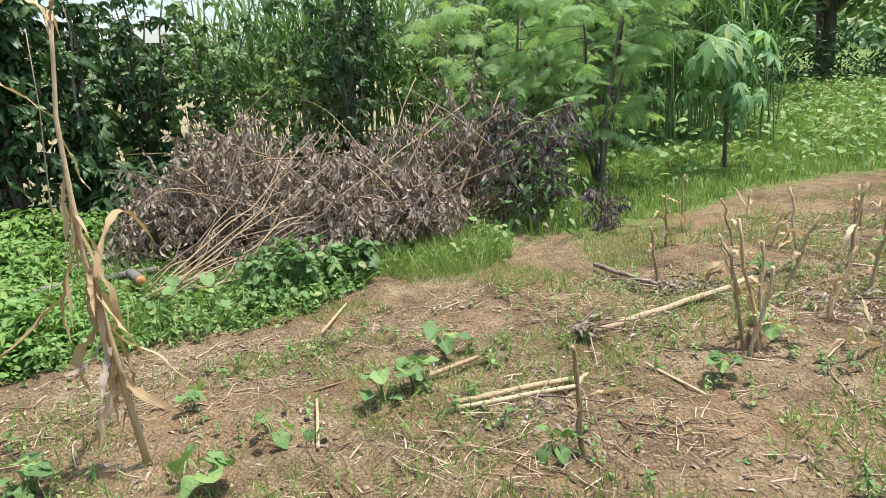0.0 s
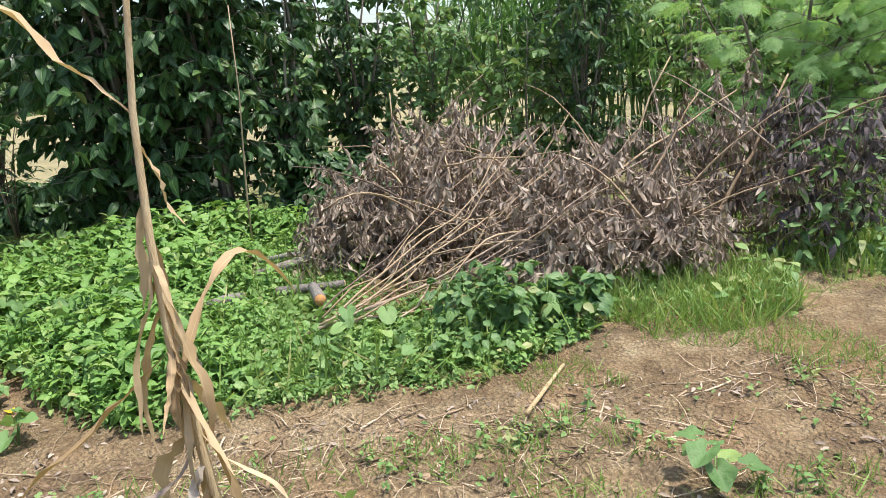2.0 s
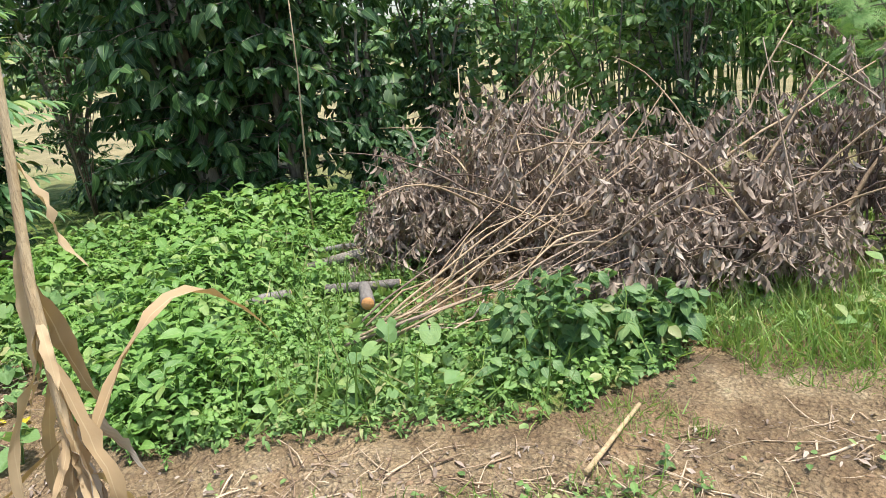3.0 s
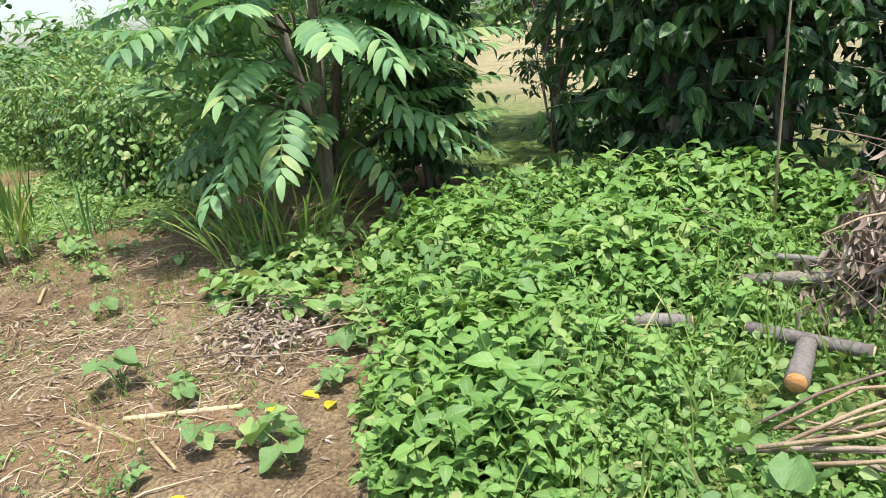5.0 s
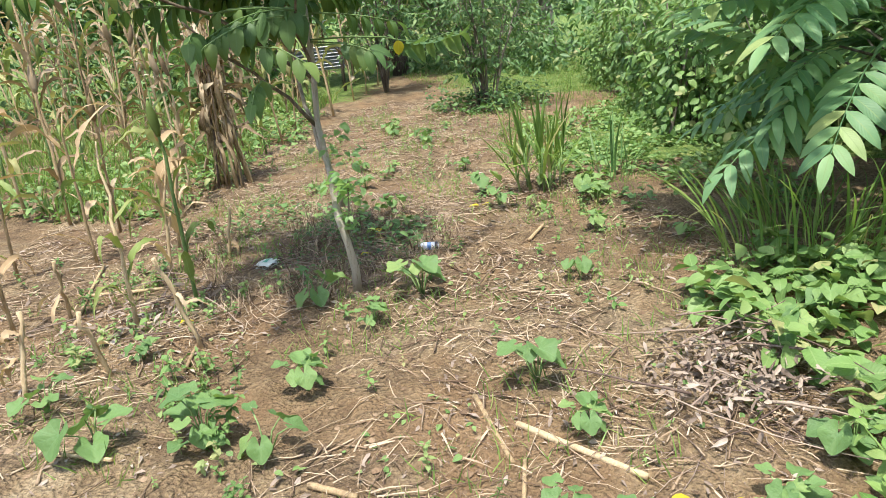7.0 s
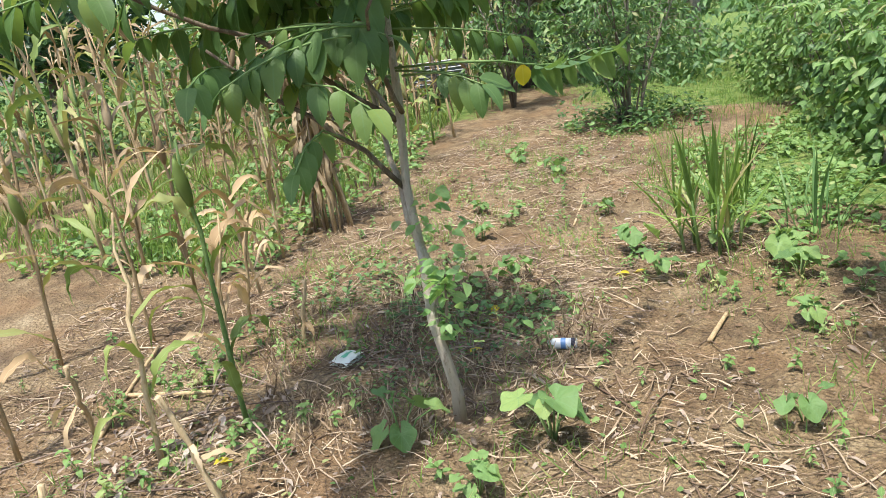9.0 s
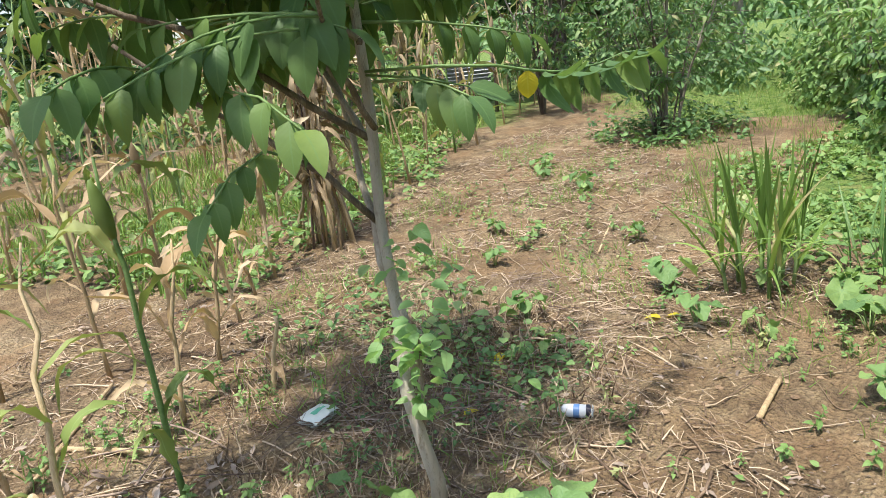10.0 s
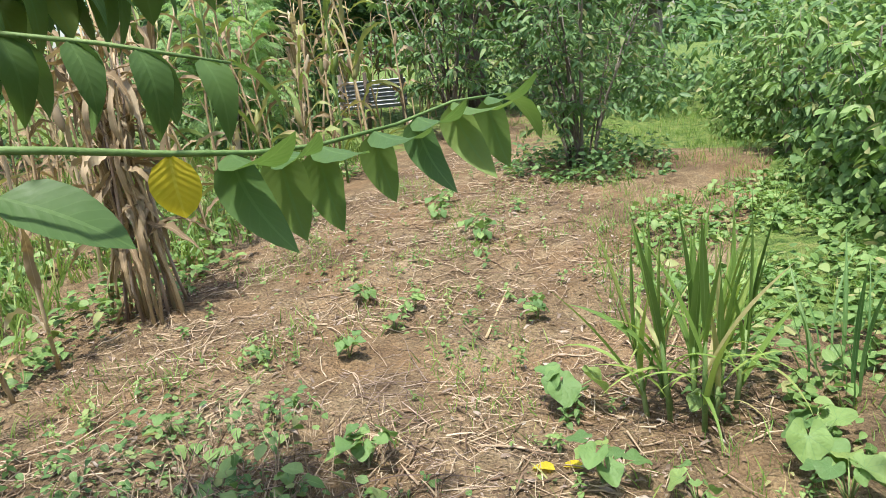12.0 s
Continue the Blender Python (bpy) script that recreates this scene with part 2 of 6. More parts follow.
class Soup:
    """Collects triangles, and becomes one mesh."""

    def __init__(self):
        self.v, self.t, self.u, self.n = [], [], [], 0

    def add(self, v, t, u):
        self.v.append(np.asarray(v, float)), self.t.append(np.asarray(t, int) + self.n), self.u.append(np.asarray(u, float))
        self.n += len(v)
        return self

    def scatter(self, tmpl, pos, way, size, up=(0, 0, 1), wide=1.0):
        v, t, u = tmpl
        pos = np.atleast_2d(np.asarray(pos, float))
        k = len(pos)
        if not k:
            return self
        y = unit(np.broadcast_to(way, (k, 3)) + 1e-6)
        x = np.cross(y, np.broadcast_to(up, (k, 3)) + np.array((1e-4, 2e-4, 0)))
        x = unit(x)
        z = np.cross(x, y)
        s = np.broadcast_to(size, (k,))[:, None, None]
        out = pos[:, None] + s * (wide * x[:, None] * v[None, :, :1] + y[:, None] * v[None, :, 1:2] + z[:, None] * v[None, :, 2:])
        tt = t[None] + (np.arange(k) * len(v))[:, None, None]
        return self.add(out.reshape(-1, 3), tt.reshape(-1, 3), np.tile(u, (k, 1)))

    def tube(self, pts, radii, sides=6, cap=True):
        pts = np.asarray(pts, float)
        k = len(pts)
        radii = np.broadcast_to(radii, (k,)) if np.ndim(radii) == 0 else np.interp(np.linspace(0, 1, k), np.linspace(0, 1, len(radii)), radii)
        d = unit(np.gradient(pts, axis=0))
        ref = np.array((0.31, 0.95, 0.05)) if abs(d[0][2]) > 0.7 else np.array((0.05, 0.1, 1.0))
        x = unit(np.cross(d, ref))
        y = np.cross(d, x)
        a = np.linspace(0, 2 * np.pi, sides, endpoint=False)
        ring = pts[:, None] + radii[:, None, None] * (x[:, None] * np.cos(a)[None, :, None] + y[:, None] * np.sin(a)[None, :, None])
        i, j = np.meshgrid(np.arange(k - 1), np.arange(sides), indexing="ij")
        p, q = i * sides + j, i * sides + (j + 1) % sides
        t = np.concatenate([np.stack([p, q, q + sides], -1).reshape(-1, 3), np.stack([p, q + sides, p + sides], -1).reshape(-1, 3)])
        v = ring.reshape(-1, 3)
        if cap:
            n0 = len(v)
            v = np.vstack([v, pts[:1], pts[-1:]])
            jj = np.arange(sides)
            t = np.vstack([t, np.stack([np.full(sides, n0), (jj + 1) % sides, jj], -1), np.stack([np.full(sides, n0 + 1), (k - 1) * sides + jj, (k - 1) * sides + (jj + 1) % sides], -1)])
        return self.add(v, t, np.tile((0.2, 0.0), (len(v), 1)))

    def mesh(self, name, mat, smooth=True):
        v, t, u = np.vstack(self.v), np.vstack(self.t), np.vstack(self.u)
        me = bpy.data.meshes.new(name)
        me.vertices.add(len(v))
        me.vertices.foreach_set("co", v.ravel())
        me.loops.add(t.size)
        me.loops.foreach_set("vertex_index", t.ravel())
        me.polygons.add(len(t))
        me.polygons.foreach_set("loop_start", np.arange(0, t.size, 3))
        me.uv_layers.new(name="UVMap").data.foreach_set("uv", u[t.ravel()].ravel())
        me.polygons.foreach_set("use_smooth", np.full(len(t), smooth))
        me.materials.append(mat)
        me.update(calc_edges=True)
        return me


def thing(name, label, category, at=(0, 0, 0), group="", kind=""):
    ob = new(name)
    ob.empty_display_size = 0.1
    ob.matrix_basis = Matrix.Translation(at)
    return tagged(ob, label, category, group, kind)


def part(name, soup, mat, parent, label=""):
    ob = new(name, soup if isinstance(soup, bpy.types.Mesh) else soup.mesh(name, mat))
    ob.parent = parent
    return tagged(ob, label)


def solo(name, soup, mat, label, category, kind="", group="", at=(0, 0, 0)):
    ob = new(name, soup.mesh(name, mat))
    ob.matrix_basis = Matrix.Translation(at)
    return tagged(ob, label, category, group, kind)


def leaf(width=0.5, n=4, fold=0.25, droop=0.2, peak=0.42, wave=0.0, tip=0.7, back=0.0):
    """A leaf of length 1 along y: midrib and two halves. The blade bends down by droop."""
    v, u, t = [(0, 0, 0)], [(0.5, 0)], []
    for i in range(1, n):
        s = i / n
        w = width / 2 * (math.sin(math.pi * s ** (math.log(0.5) / math.log(peak))) ** tip)
        z = -droop * s * s + back * math.sin(math.pi * s)
        y = s * (1 - 0.25 * droop * s)
        k = wave * (-1) ** i
        v += [(-w, y, z + fold * w + k), (0, y, z), (w, y, z + fold * w - k)]
        u += [(0, s), (0.5, s), (1, s)]
    v.append((0, 1 - 0.25 * droop, -droop))
    u.append((0.5, 1))
    t += [(0, 2, 1), (0, 3, 2)]
    for i in range(n - 2):
        a = 1 + 3 * i
        t += [(a, a + 1, a + 4), (a, a + 4, a + 3), (a + 1, a + 2, a + 5), (a + 1, a + 5, a + 4)]
    a, e = 1 + 3 * (n - 2), len(v) - 1
    t += [(a, a + 1, e), (a + 1, a + 2, e)]
    return np.array(v, float), np.array(t), np.array(u, float)


def blade(width=0.03, n=5, bend=0.5, fold=0.3, twist=0.0):
    """A grass blade of length 1 that starts along y and bends towards -z."""
    v, u, t = [], [], []
    y = z = 0.0
    for i in range(n + 1):
        s = i / n
        w = width / 2 * min(1.0, 2.2 * (1 - s) + 0.02) * min(1, 0.5 + 3 * s)
        a = bend * 1.6 * s
        c, q = math.cos(twist * s) * w, math.sin(twist * s) * w
        v += [(-c, y, z - q + fold * w), (0, y, z), (c, y, z + q + fold * w)]
        u += [(0, s), (0.5, s), (1, s)]
        y, z = y + math.cos(a) / n, z - math.sin(a) / n
    for i in range(n):
        a = 3 * i
        t += [(a, a + 1, a + 4), (a, a + 4, a + 3), (a + 1, a + 2, a + 5), (a + 1, a + 5, a + 4)]
    return np.array(v), np.array(t), np.array(u)


def strip(width=0.04, n=3, bend=0.3):
    """A cheap flat blade."""
    v, u, t = [], [], []
    y = z = 0.0
    for i in range(n):
        s = i / n
        w = width / 2 * (1 - s * s)
        v += [(-w, y, z), (w, y, z)]
        u += [(0.1, s), (0.9, s)]
        y, z = y + math.cos(bend * 1.6 * s) / n, z - math.sin(bend * 1.6 * s) / n
        if i:
            a = 2 * i - 2
            t += [(a, a + 1, a + 3), (a, a + 3, a + 2)]
    v.append((0, y, z))
    u.append((0.5, 1))
    t.append((2 * n - 2, 2 * n - 1, 2 * n))
    return np.array(v), np.array(t), np.array(u)


def pinnate(pairs=6, lf=None, length=0.3, droop=0.35, start=0.25, spread=65, hang=0.3, end=True):
    """A compound leaf of length 1: a rachis with leaflets in pairs."""
    lf = lf or leaf(0.36, 5, 0.3, 0.25)
    s = Soup()
    ss = np.linspace(0, 1, 7)
    path = lambda q: np.stack([0 * q, q * (1 - 0.2 * droop * q), -droop * q * q], -1)
    s.tube(path(ss), [0.009, 0.004], 3, cap=False)
    pos, way, up, size = [], [], [], []
    for i in range(pairs):
        q = start + (1 - start) * (i + 0.5) / pairs
        for sgn in (-1, 1):
            a = radians(spread * (1.1 - 0.5 * q))
            pos.append(path(np.array(q)))
            way.append((sgn * math.sin(a), math.cos(a) - 0.2 * droop, -hang - droop * q * 0.8))
            up.append((-sgn * 0.3, 0.1, 1))
            size.append(length * (0.75 + 0.5 * math.sin(math.pi * (0.15 + 0.75 * q))) * rnd(0.9, 1.1))
    if end:
        pos.append(path(np.array(1.0))), way.append((0, 1, -hang - droop)), up.append((0, 0.2, 1)), size.append(length)
    s.scatter(lf, np.array(pos), np.array(way), np.array(size), np.array(up))
    return np.vstack(s.v), np.vstack(s.t), np.vstack(s.u)


def palmate(lobes=7, width=0.26, spread=250, droop=0.35):
    s = Soup()
    a = np.radians(np.linspace(-spread / 2, spread / 2, lobes))
    way = np.stack([np.sin(a), np.cos(a), np.full(lobes, -0.25)], -1)
    s.scatter(leaf(width, 5, 0.25, droop), np.zeros((lobes, 3)), way, 1 - 0.35 * np.abs(np.sin(a / 2)))
    return np.vstack(s.v), np.vstack(s.t), np.vstack(s.u)


def heart(lobes=5, n=26, cup=0.12, deep=0.13):
    """A broad squash leaf of length 1 with shallow lobes, its stalk joined in the notch."""
    a = np.linspace(-2.85, 2.85, n)
    r = 0.52 + 0.10 * np.cos(a) + deep * 0.5 * np.cos(a * lobes) * (0.6 + 0.4 * np.cos(a))
    out = np.stack([np.sin(a) * r, np.cos(a) * r * 1.15, cup * np.abs(np.sin(a)) * r * 0.6 + 0.055 * np.cos(a * lobes) - 0.35 * np.maximum(np.cos(a) * r, 0) ** 2], -1)
    inn = np.stack([np.sin(a) * r * 0.5, np.cos(a) * r * 0.55, cup * np.abs(np.sin(a)) * r * 0.36 + 0.015 * np.cos(a * lobes * 2) - 0.08 * np.maximum(np.cos(a) * r, 0) ** 2], -1)
    v = np.vstack([[(0, 0, 0)], inn, out])
    u = np.vstack([[(0.5, 0)], np.stack([0.5 + 0.25 * np.cos(a * lobes), np.full(n, 0.5)], -1), np.stack([0.5 + 0.45 * np.cos(a * lobes), np.ones(n)], -1)])
    t = []
    for i in range(n - 1):
        t += [(0, 2 + i, 1 + i), (1 + i, 2 + i, 2 + n + i), (1 + i, 2 + n + i, 1 + n + i)]
    return v, np.array(t), u


def curve_pts(start, way, length, n=7, drop=0.0, wob=0.05, end_up=0.0):
    """A wandering line: start, first direction, length; drop pulls it down as it goes."""
    p, d, out = np.array(start, float), unit(way), [np.array(start, float)]
    for i in range(n - 1):
        d = unit(d + np.array((rnd(-wob, wob), rnd(-wob, wob), rnd(-wob, wob) - drop / n + end_up / n)))
        p = p + d * length / (n - 1)
        out.append(p)
    return np.array(out)


def ball_dirs(n, low=-0.2):
    z = rnd(low, 1, n)
    a = rnd(0, 2 * np.pi, n)
    r = np.sqrt(1 - z * z)
    return np.stack([r * np.cos(a), r * np.sin(a), z], -1)


def inside(poly, pts):
    poly = np.asarray(poly, float)
    x, y = pts[:, 0], pts[:, 1]
    ok = np.zeros(len(pts), bool)
    for (ax, ay), (bx, by) in zip(poly, np.roll(poly, -1, 0)):
        cross = ((ay > y) != (by > y)) & (x < (bx - ax) * (y - ay) / (by - ay + 1e-12) + ax)
        ok ^= cross
    return ok


def fill(poly, n):
    """n random places within a polygon."""
    poly = np.asarray(poly, float)
    lo, hi = poly.min(0), poly.max(0)
    out = np.zeros((0, 2))
    while len(out) < n:
        p = RNG.uniform(lo, hi, (n * 2, 2))
        out = np.vstack([out, p[inside(poly, p)]])
    return out[:n]


def patchy(xy, scale, seed=0.0):
    """Smooth noise between 0 and 1 at places of the plan."""
    x, y = xy[:, 0] * scale, xy[:, 1] * scale
    f = np.sin(x * 1.7 + 2.1 * np.sin(y * 1.3 + seed)) + np.sin(y * 2.3 - 1.7 * np.sin(x * 0.9 + seed * 2)) + np.sin((x + y) * 3.1 + seed * 3) * 0.5
    return 0.5 + f / 5


def ground_z(xy):
    xy = np.atleast_2d(np.asarray(xy, float))
    near = np.exp(-((np.maximum(np.abs(xy[:, 0] + 5) - 10, 0)) ** 2 + np.maximum(np.abs(xy[:, 1] - 2) - 7, 0) ** 2) / 30)
    return near * ((patchy(xy, 1.1) - 0.5) * 0.05 + (patchy(xy, 4.3, 1.7) - 0.5) * 0.03 + (patchy(xy, 11.0, 4.1) - 0.5) * 0.03 + (patchy(xy, 23.0, 2.6) - 0.5) * 0.022)


def on_ground(xy, up=0.0):
    xy = np.atleast_2d(np.asarray(xy, float))
    return np.column_stack([xy, ground_z(xy) + up])


def gz(x, y):
    return float(ground_z([(x, y)])[0])


# ---- ground ----
BED = [(-0.55, 5.25), (-0.85, 4.98), (-1.12, 4.62), (-1.45, 4.62), (-1.9, 4.35), (-2.6, 4.0), (-3.05, 3.9), (-3.6, 4.2), (-4.05, 4.55), (-4.5, 4.55), (-5.0, 4.6), (-5.7, 5.2), (-6.2, 6.4), (-5.6, 7.6), (-4.2, 7.9), (-3.2, 7.6), (-2.6, 6.5), (-2.2, 5.7), (-1.2, 5.9), (-0.7, 5.8)]
BARE_ALL = [(-4, 0), (-3.2, 3.6), (-1.2, 4.3), (0.5, 5), (3, 6.5), (5, 6), (4, 2), (-1, 1.5), (-3, 1.5), (-4.2, 4.2), (-6.2, 4), (-7.6, 2.8), (-11, 1.4), (-13, -1), (-7, -1.2)]
TURF = [(0.9, 6.1), (2.4, 6.9), (3.6, 8.0), (5.2, 8.4), (9, 9.2), (30, 12), (30, 40), (-2, 40), (-1, 9)]


def axis(a, b, fine, far):
    q, step, out = b, fine, []
    while q < far:
        step *= 1.35
        q += step
        out.append(q)
    q, step, low = a, fine, []
    while q > -far:
        step *= 1.35
        q -= step
        low.append(q)
    return np.array(low[::-1] + list(np.arange(a, b + 1e-6, fine)) + out)


def soft_in(poly, xy, width):
    """1 within a polygon, fading to 0 over its edge."""
    acc = np.zeros(len(xy))
    for k in range(8):
        acc += inside(poly, xy + width * np.array((math.cos(k * 0.785), math.sin(k * 0.785))))
    return acc / 8


def build_ground():
    xs, ys = axis(-13, 4, 0.06, 900), axis(-3, 8.5, 0.06, 900)
    gx, gy = np.meshgrid(xs, ys)
    xy = np.column_stack([gx.ravel(), gy.ravel()])
    z = ground_z(xy)
    w, h = len(xs), len(ys)
    i, j = np.meshgrid(np.arange(w - 1), np.arange(h - 1))
    a = (j * w + i).ravel()
    s = Soup().add(np.column_stack([xy, z]), np.vstack([np.column_stack([a, a + 1, a + w + 1]), np.column_stack([a, a + w + 1, a + w])]), np.zeros((len(xy), 2)))
    me = s.mesh("ground", ground_mat())
    turf = np.maximum(soft_in(TURF, xy, 0.5), 0.75 * soft_in(BED, xy, 0.2))
    rough = (xy[:, 0] < -8.5) & (xy[:, 1] > 2.4) | (xy[:, 1] > 8.5) | (xy[:, 1] > 6.6) & (xy[:, 0] < -2.5) | (xy[:, 0] < -14)
    lane = soft_in([(-8, 1.6), (-13, 0.4), (-19, -2.6), (-21, -4.8), (-13, -2.6), (-8, -1.2)], xy, 0.5)
    turf = np.maximum(turf, np.where(rough, 0.8, 0) * (1 - 0.6 * lane))
    turf = np.maximum(turf, 0.28 * soft_in([(-1.2, 4.5), (3, 5.4), (3, 7), (-0.8, 6)], xy, 0.4))
    turf = np.maximum(turf, 0.36 * soft_in([(1.1, 4.1), (1.5, 6.2), (5, 7.6), (7, 4.5), (2.4, 2.8)], xy, 0.5))
    d = np.hypot(xy[:, 0] + 4, xy[:, 1] - 4)
    field = np.clip((d - 5) / 3, 0, 1) * np.clip((xy[:, 1] - 7.6 + 0.2 * np.minimum(xy[:, 0] + 4, 0)) / 2, 0, 1) * (xy[:, 0] < 2)
    for key, val in (("turf", turf), ("field", field)):
        me.attributes.new(key, "FLOAT", "POINT").data.foreach_set("value", val)
    tagged(new("ground", me), "reddish bare soil with straw litter and turf", "ground", kind="structure")


build_ground()

# ---- leaf shapes ----
OVAL = [leaf(0.62, 4, 0.25, d, 0.4) for d in (0.1, 0.3, 0.5)]
LONG = [leaf(0.34, 4, 0.3, d, 0.42) for d in (0.15, 0.4, 0.7)]
CURL = [leaf(0.27, 4, f, d, 0.42, wave=0.03) for f, d in ((0.4, 0.15), (0.7, 0.4), (0.2, 0.7))]
STRIPS = [strip(0.06, 3, b) for b in (0.15, 0.45, 0.8)]


def spread(soup, shapes, pos, way, size, up=(0, 0, 1)):
    """Scatter over several shapes."""
    pos, k = np.asarray(pos), len(pos)
    pick = RNG.integers(0, len(shapes), k)
    way, size, up = np.broadcast_to(way, (k, 3)), np.broadcast_to(size, (k,)), np.broadcast_to(up, (k, 3))
    for i, sh in enumerate(shapes):
        q = pick == i
        soup.scatter(sh, pos[q], way[q], size[q], up[q])
    return soup


def around(n, tilt):
    """n directions at a tilt (from level, radians, may be an array) all round."""
    a = rnd(0, 2 * np.pi, n)
    return np.stack([np.cos(a) * np.cos(tilt), np.sin(a) * np.cos(tilt), np.sin(tilt) + 0 * a], -1)


def grass(xy, height, shapes=None, lean=0.5):
    k = len(xy)
    s = Soup()
    spread(s, shapes or STRIPS, on_ground(xy, -0.01), around(k, rnd(1.45 - lean, 1.5, k)), height * rnd(0.5, 1.2, k), around(k, 0.2))
    return s


def shrub(name, label, category, at, height, width, stems, twigs, leaves, shapes, size, leaf_m, bark_m, droop=0.35, low=0.15, girth=0.02, group="", lean=(0, 0), hang=0.4, flat=False, foot=0.02):
    """A woody plant: stems from the foot, twigs along them and leaves along the twigs."""
    ob = thing(name, label, category, (at[0], at[1], gz(*at)), group)
    crown, twig = Soup(), Soup()
    for k in range(stems):
        a = k * 2.4 + rnd(0, 0.9)
        out = width * rnd(0.25, 0.75)
        top = np.array((math.cos(a) * out + lean[0], math.sin(a) * out + lean[1], height * rnd(0.7, 1.0)))
        n = 9
        q = np.linspace(0, 1, n)[:, None]
        pts = np.array((math.cos(a), math.sin(a), 0)) * foot + q ** np.array((1.3, 1.3, 0.9)) * top + np.cumsum(RNG.normal(0, 0.012 * height, (n, 3)), 0) * q
        part("stem", Soup().tube(pts, [girth * rnd(0.7, 1.1), girth * 0.25], 6), bark_m, ob)
        for j in range(twigs):
            f = rnd(low, 1)
            p = np.array([np.interp(f, q[:, 0], pts[:, c]) for c in range(3)])
            d = around(1, rnd(-0.1, 0.8))[0] + unit(p * np.array((1, 1, 0)) + 1e-6) * 0.6
            tw = curve_pts(p, d, width * rnd(0.35, 0.75) * (1.15 - 0.5 * f), 5, droop)
            twig.tube(tw, [girth * 0.22, girth * 0.08], 3, cap=False)
            m = leaves
            fr = rnd(0.15, 1, m)
            pos = np.stack([np.interp(fr, np.linspace(0, 1, 5), tw[:, c]) for c in range(3)], -1)
            way = unit(tw[-1] - tw[0]) * 0.6 + around(m, rnd(-0.5, 0.35, m)) + np.array((0, 0, -hang))
            spread(crown, shapes, pos, way, size * rnd(0.6, 1.15, m), around(m, 0.9) if not flat else (0, 0, 1))
    part("branchwork", twig, bark_m, ob)
    part("crown", crown, leaf_m, ob)
    return ob


def mound(name, label, category, lobes, n, shapes, size, leaf_m, kind="", thick=0.35, stems=0, bark_m=None, group=""):
    """Foliage heaped over lobes (x, y, rx, ry, height): leaves over and under an uneven surface."""
    c = lobes[0]
    ob = thing(name, label, category, (c[0], c[1], 0), group, kind)
    s = Soup()
    more = []
    for l in lobes:
        for k in range(6):
            d = ball_dirs(1, 0.1)[0]
            f = rnd(0.25, 0.5)
            more.append((l[0] + d[0] * l[2] * 0.85, l[1] + d[1] * l[3] * 0.85, l[2] * f, l[3] * f, l[4] * min(1.15, 0.35 + 0.75 * d[2] + f * 0.4)))
    lobes = list(lobes) + more
    area = np.array([l[2] * l[3] + (l[2] + l[3]) * l[4] for l in lobes])
    for l, m in zip(lobes, (n * area / area.sum()).astype(int)):
        d = ball_dirs(m, 0.0)
        bump = 0.86 + 0.28 * patchy(np.column_stack([np.arctan2(d[:, 1], d[:, 0]) * 2, d[:, 2] * 3]), 2.2, l[0])
        r = bump * (1 - thick * RNG.random(m) ** 2)
        pos = np.column_stack([l[0] - c[0] + d[:, 0] * l[2] * r, l[1] - c[1] + d[:, 1] * l[3] * r, np.maximum(d[:, 2] * l[4] * r, 0.02)])
        nrm = unit(d / np.array((l[2], l[3], l[4])))
        way = around(m, rnd(-0.6, 0.3, m)) * 0.8 + nrm * 0.45 + np.array((0, 0, -0.35))
        spread(s, shapes, pos, way, size * rnd(0.6, 1.2, m), nrm + np.array((0, 0, 0.5)))
    if kind == "stuff" and not stems:
        me = s.mesh(name, leaf_m)
        bpy.data.objects.remove(ob)
        ob = new(name, me)
        ob.matrix_basis = Matrix.Translation((c[0], c[1], 0))
        return tagged(ob, label, category, group, kind)
    part("foliage", s, leaf_m, ob)
    for k in range(stems):
        l = lobes[k % len(lobes)]
        st = np.array((l[0] - c[0] + rnd(-0.5, 0.5) * l[2], l[1] - c[1] + rnd(-0.5, 0.5) * l[3], 0))
        part("stem", Soup().tube(curve_pts(st, (rnd(-0.3, 0.3), rnd(-0.3, 0.3), 1), l[4] * 0.95, 7, 0.1), [0.025, 0.008], 5), bark_m or BARK, ob)
    return ob


# ---- bean bed and low weeds ----
LOGS = ((-3.17, 5.48), (-2.34, 5.65), (-2.7, 5.85), (-2.9, 6.35), (-3.3, 6.3), (-2.5, 5.4))


def place(ob, mesh, name, p, d, up, size):
    """A piece that shares its mesh, set at p along d."""
    x = unit(np.cross(d, np.asarray(up, float) + 1e-4))
    z = np.cross(x, d)
    lf = new(name, mesh)
    lf.parent = ob
    lf.matrix_basis = Matrix(((x[0], d[0], z[0], p[0]), (x[1], d[1], z[1], p[1]), (x[2], d[2], z[2], p[2]), (0, 0, 0, 1))) @ Matrix.Scale(size, 4)
    return lf


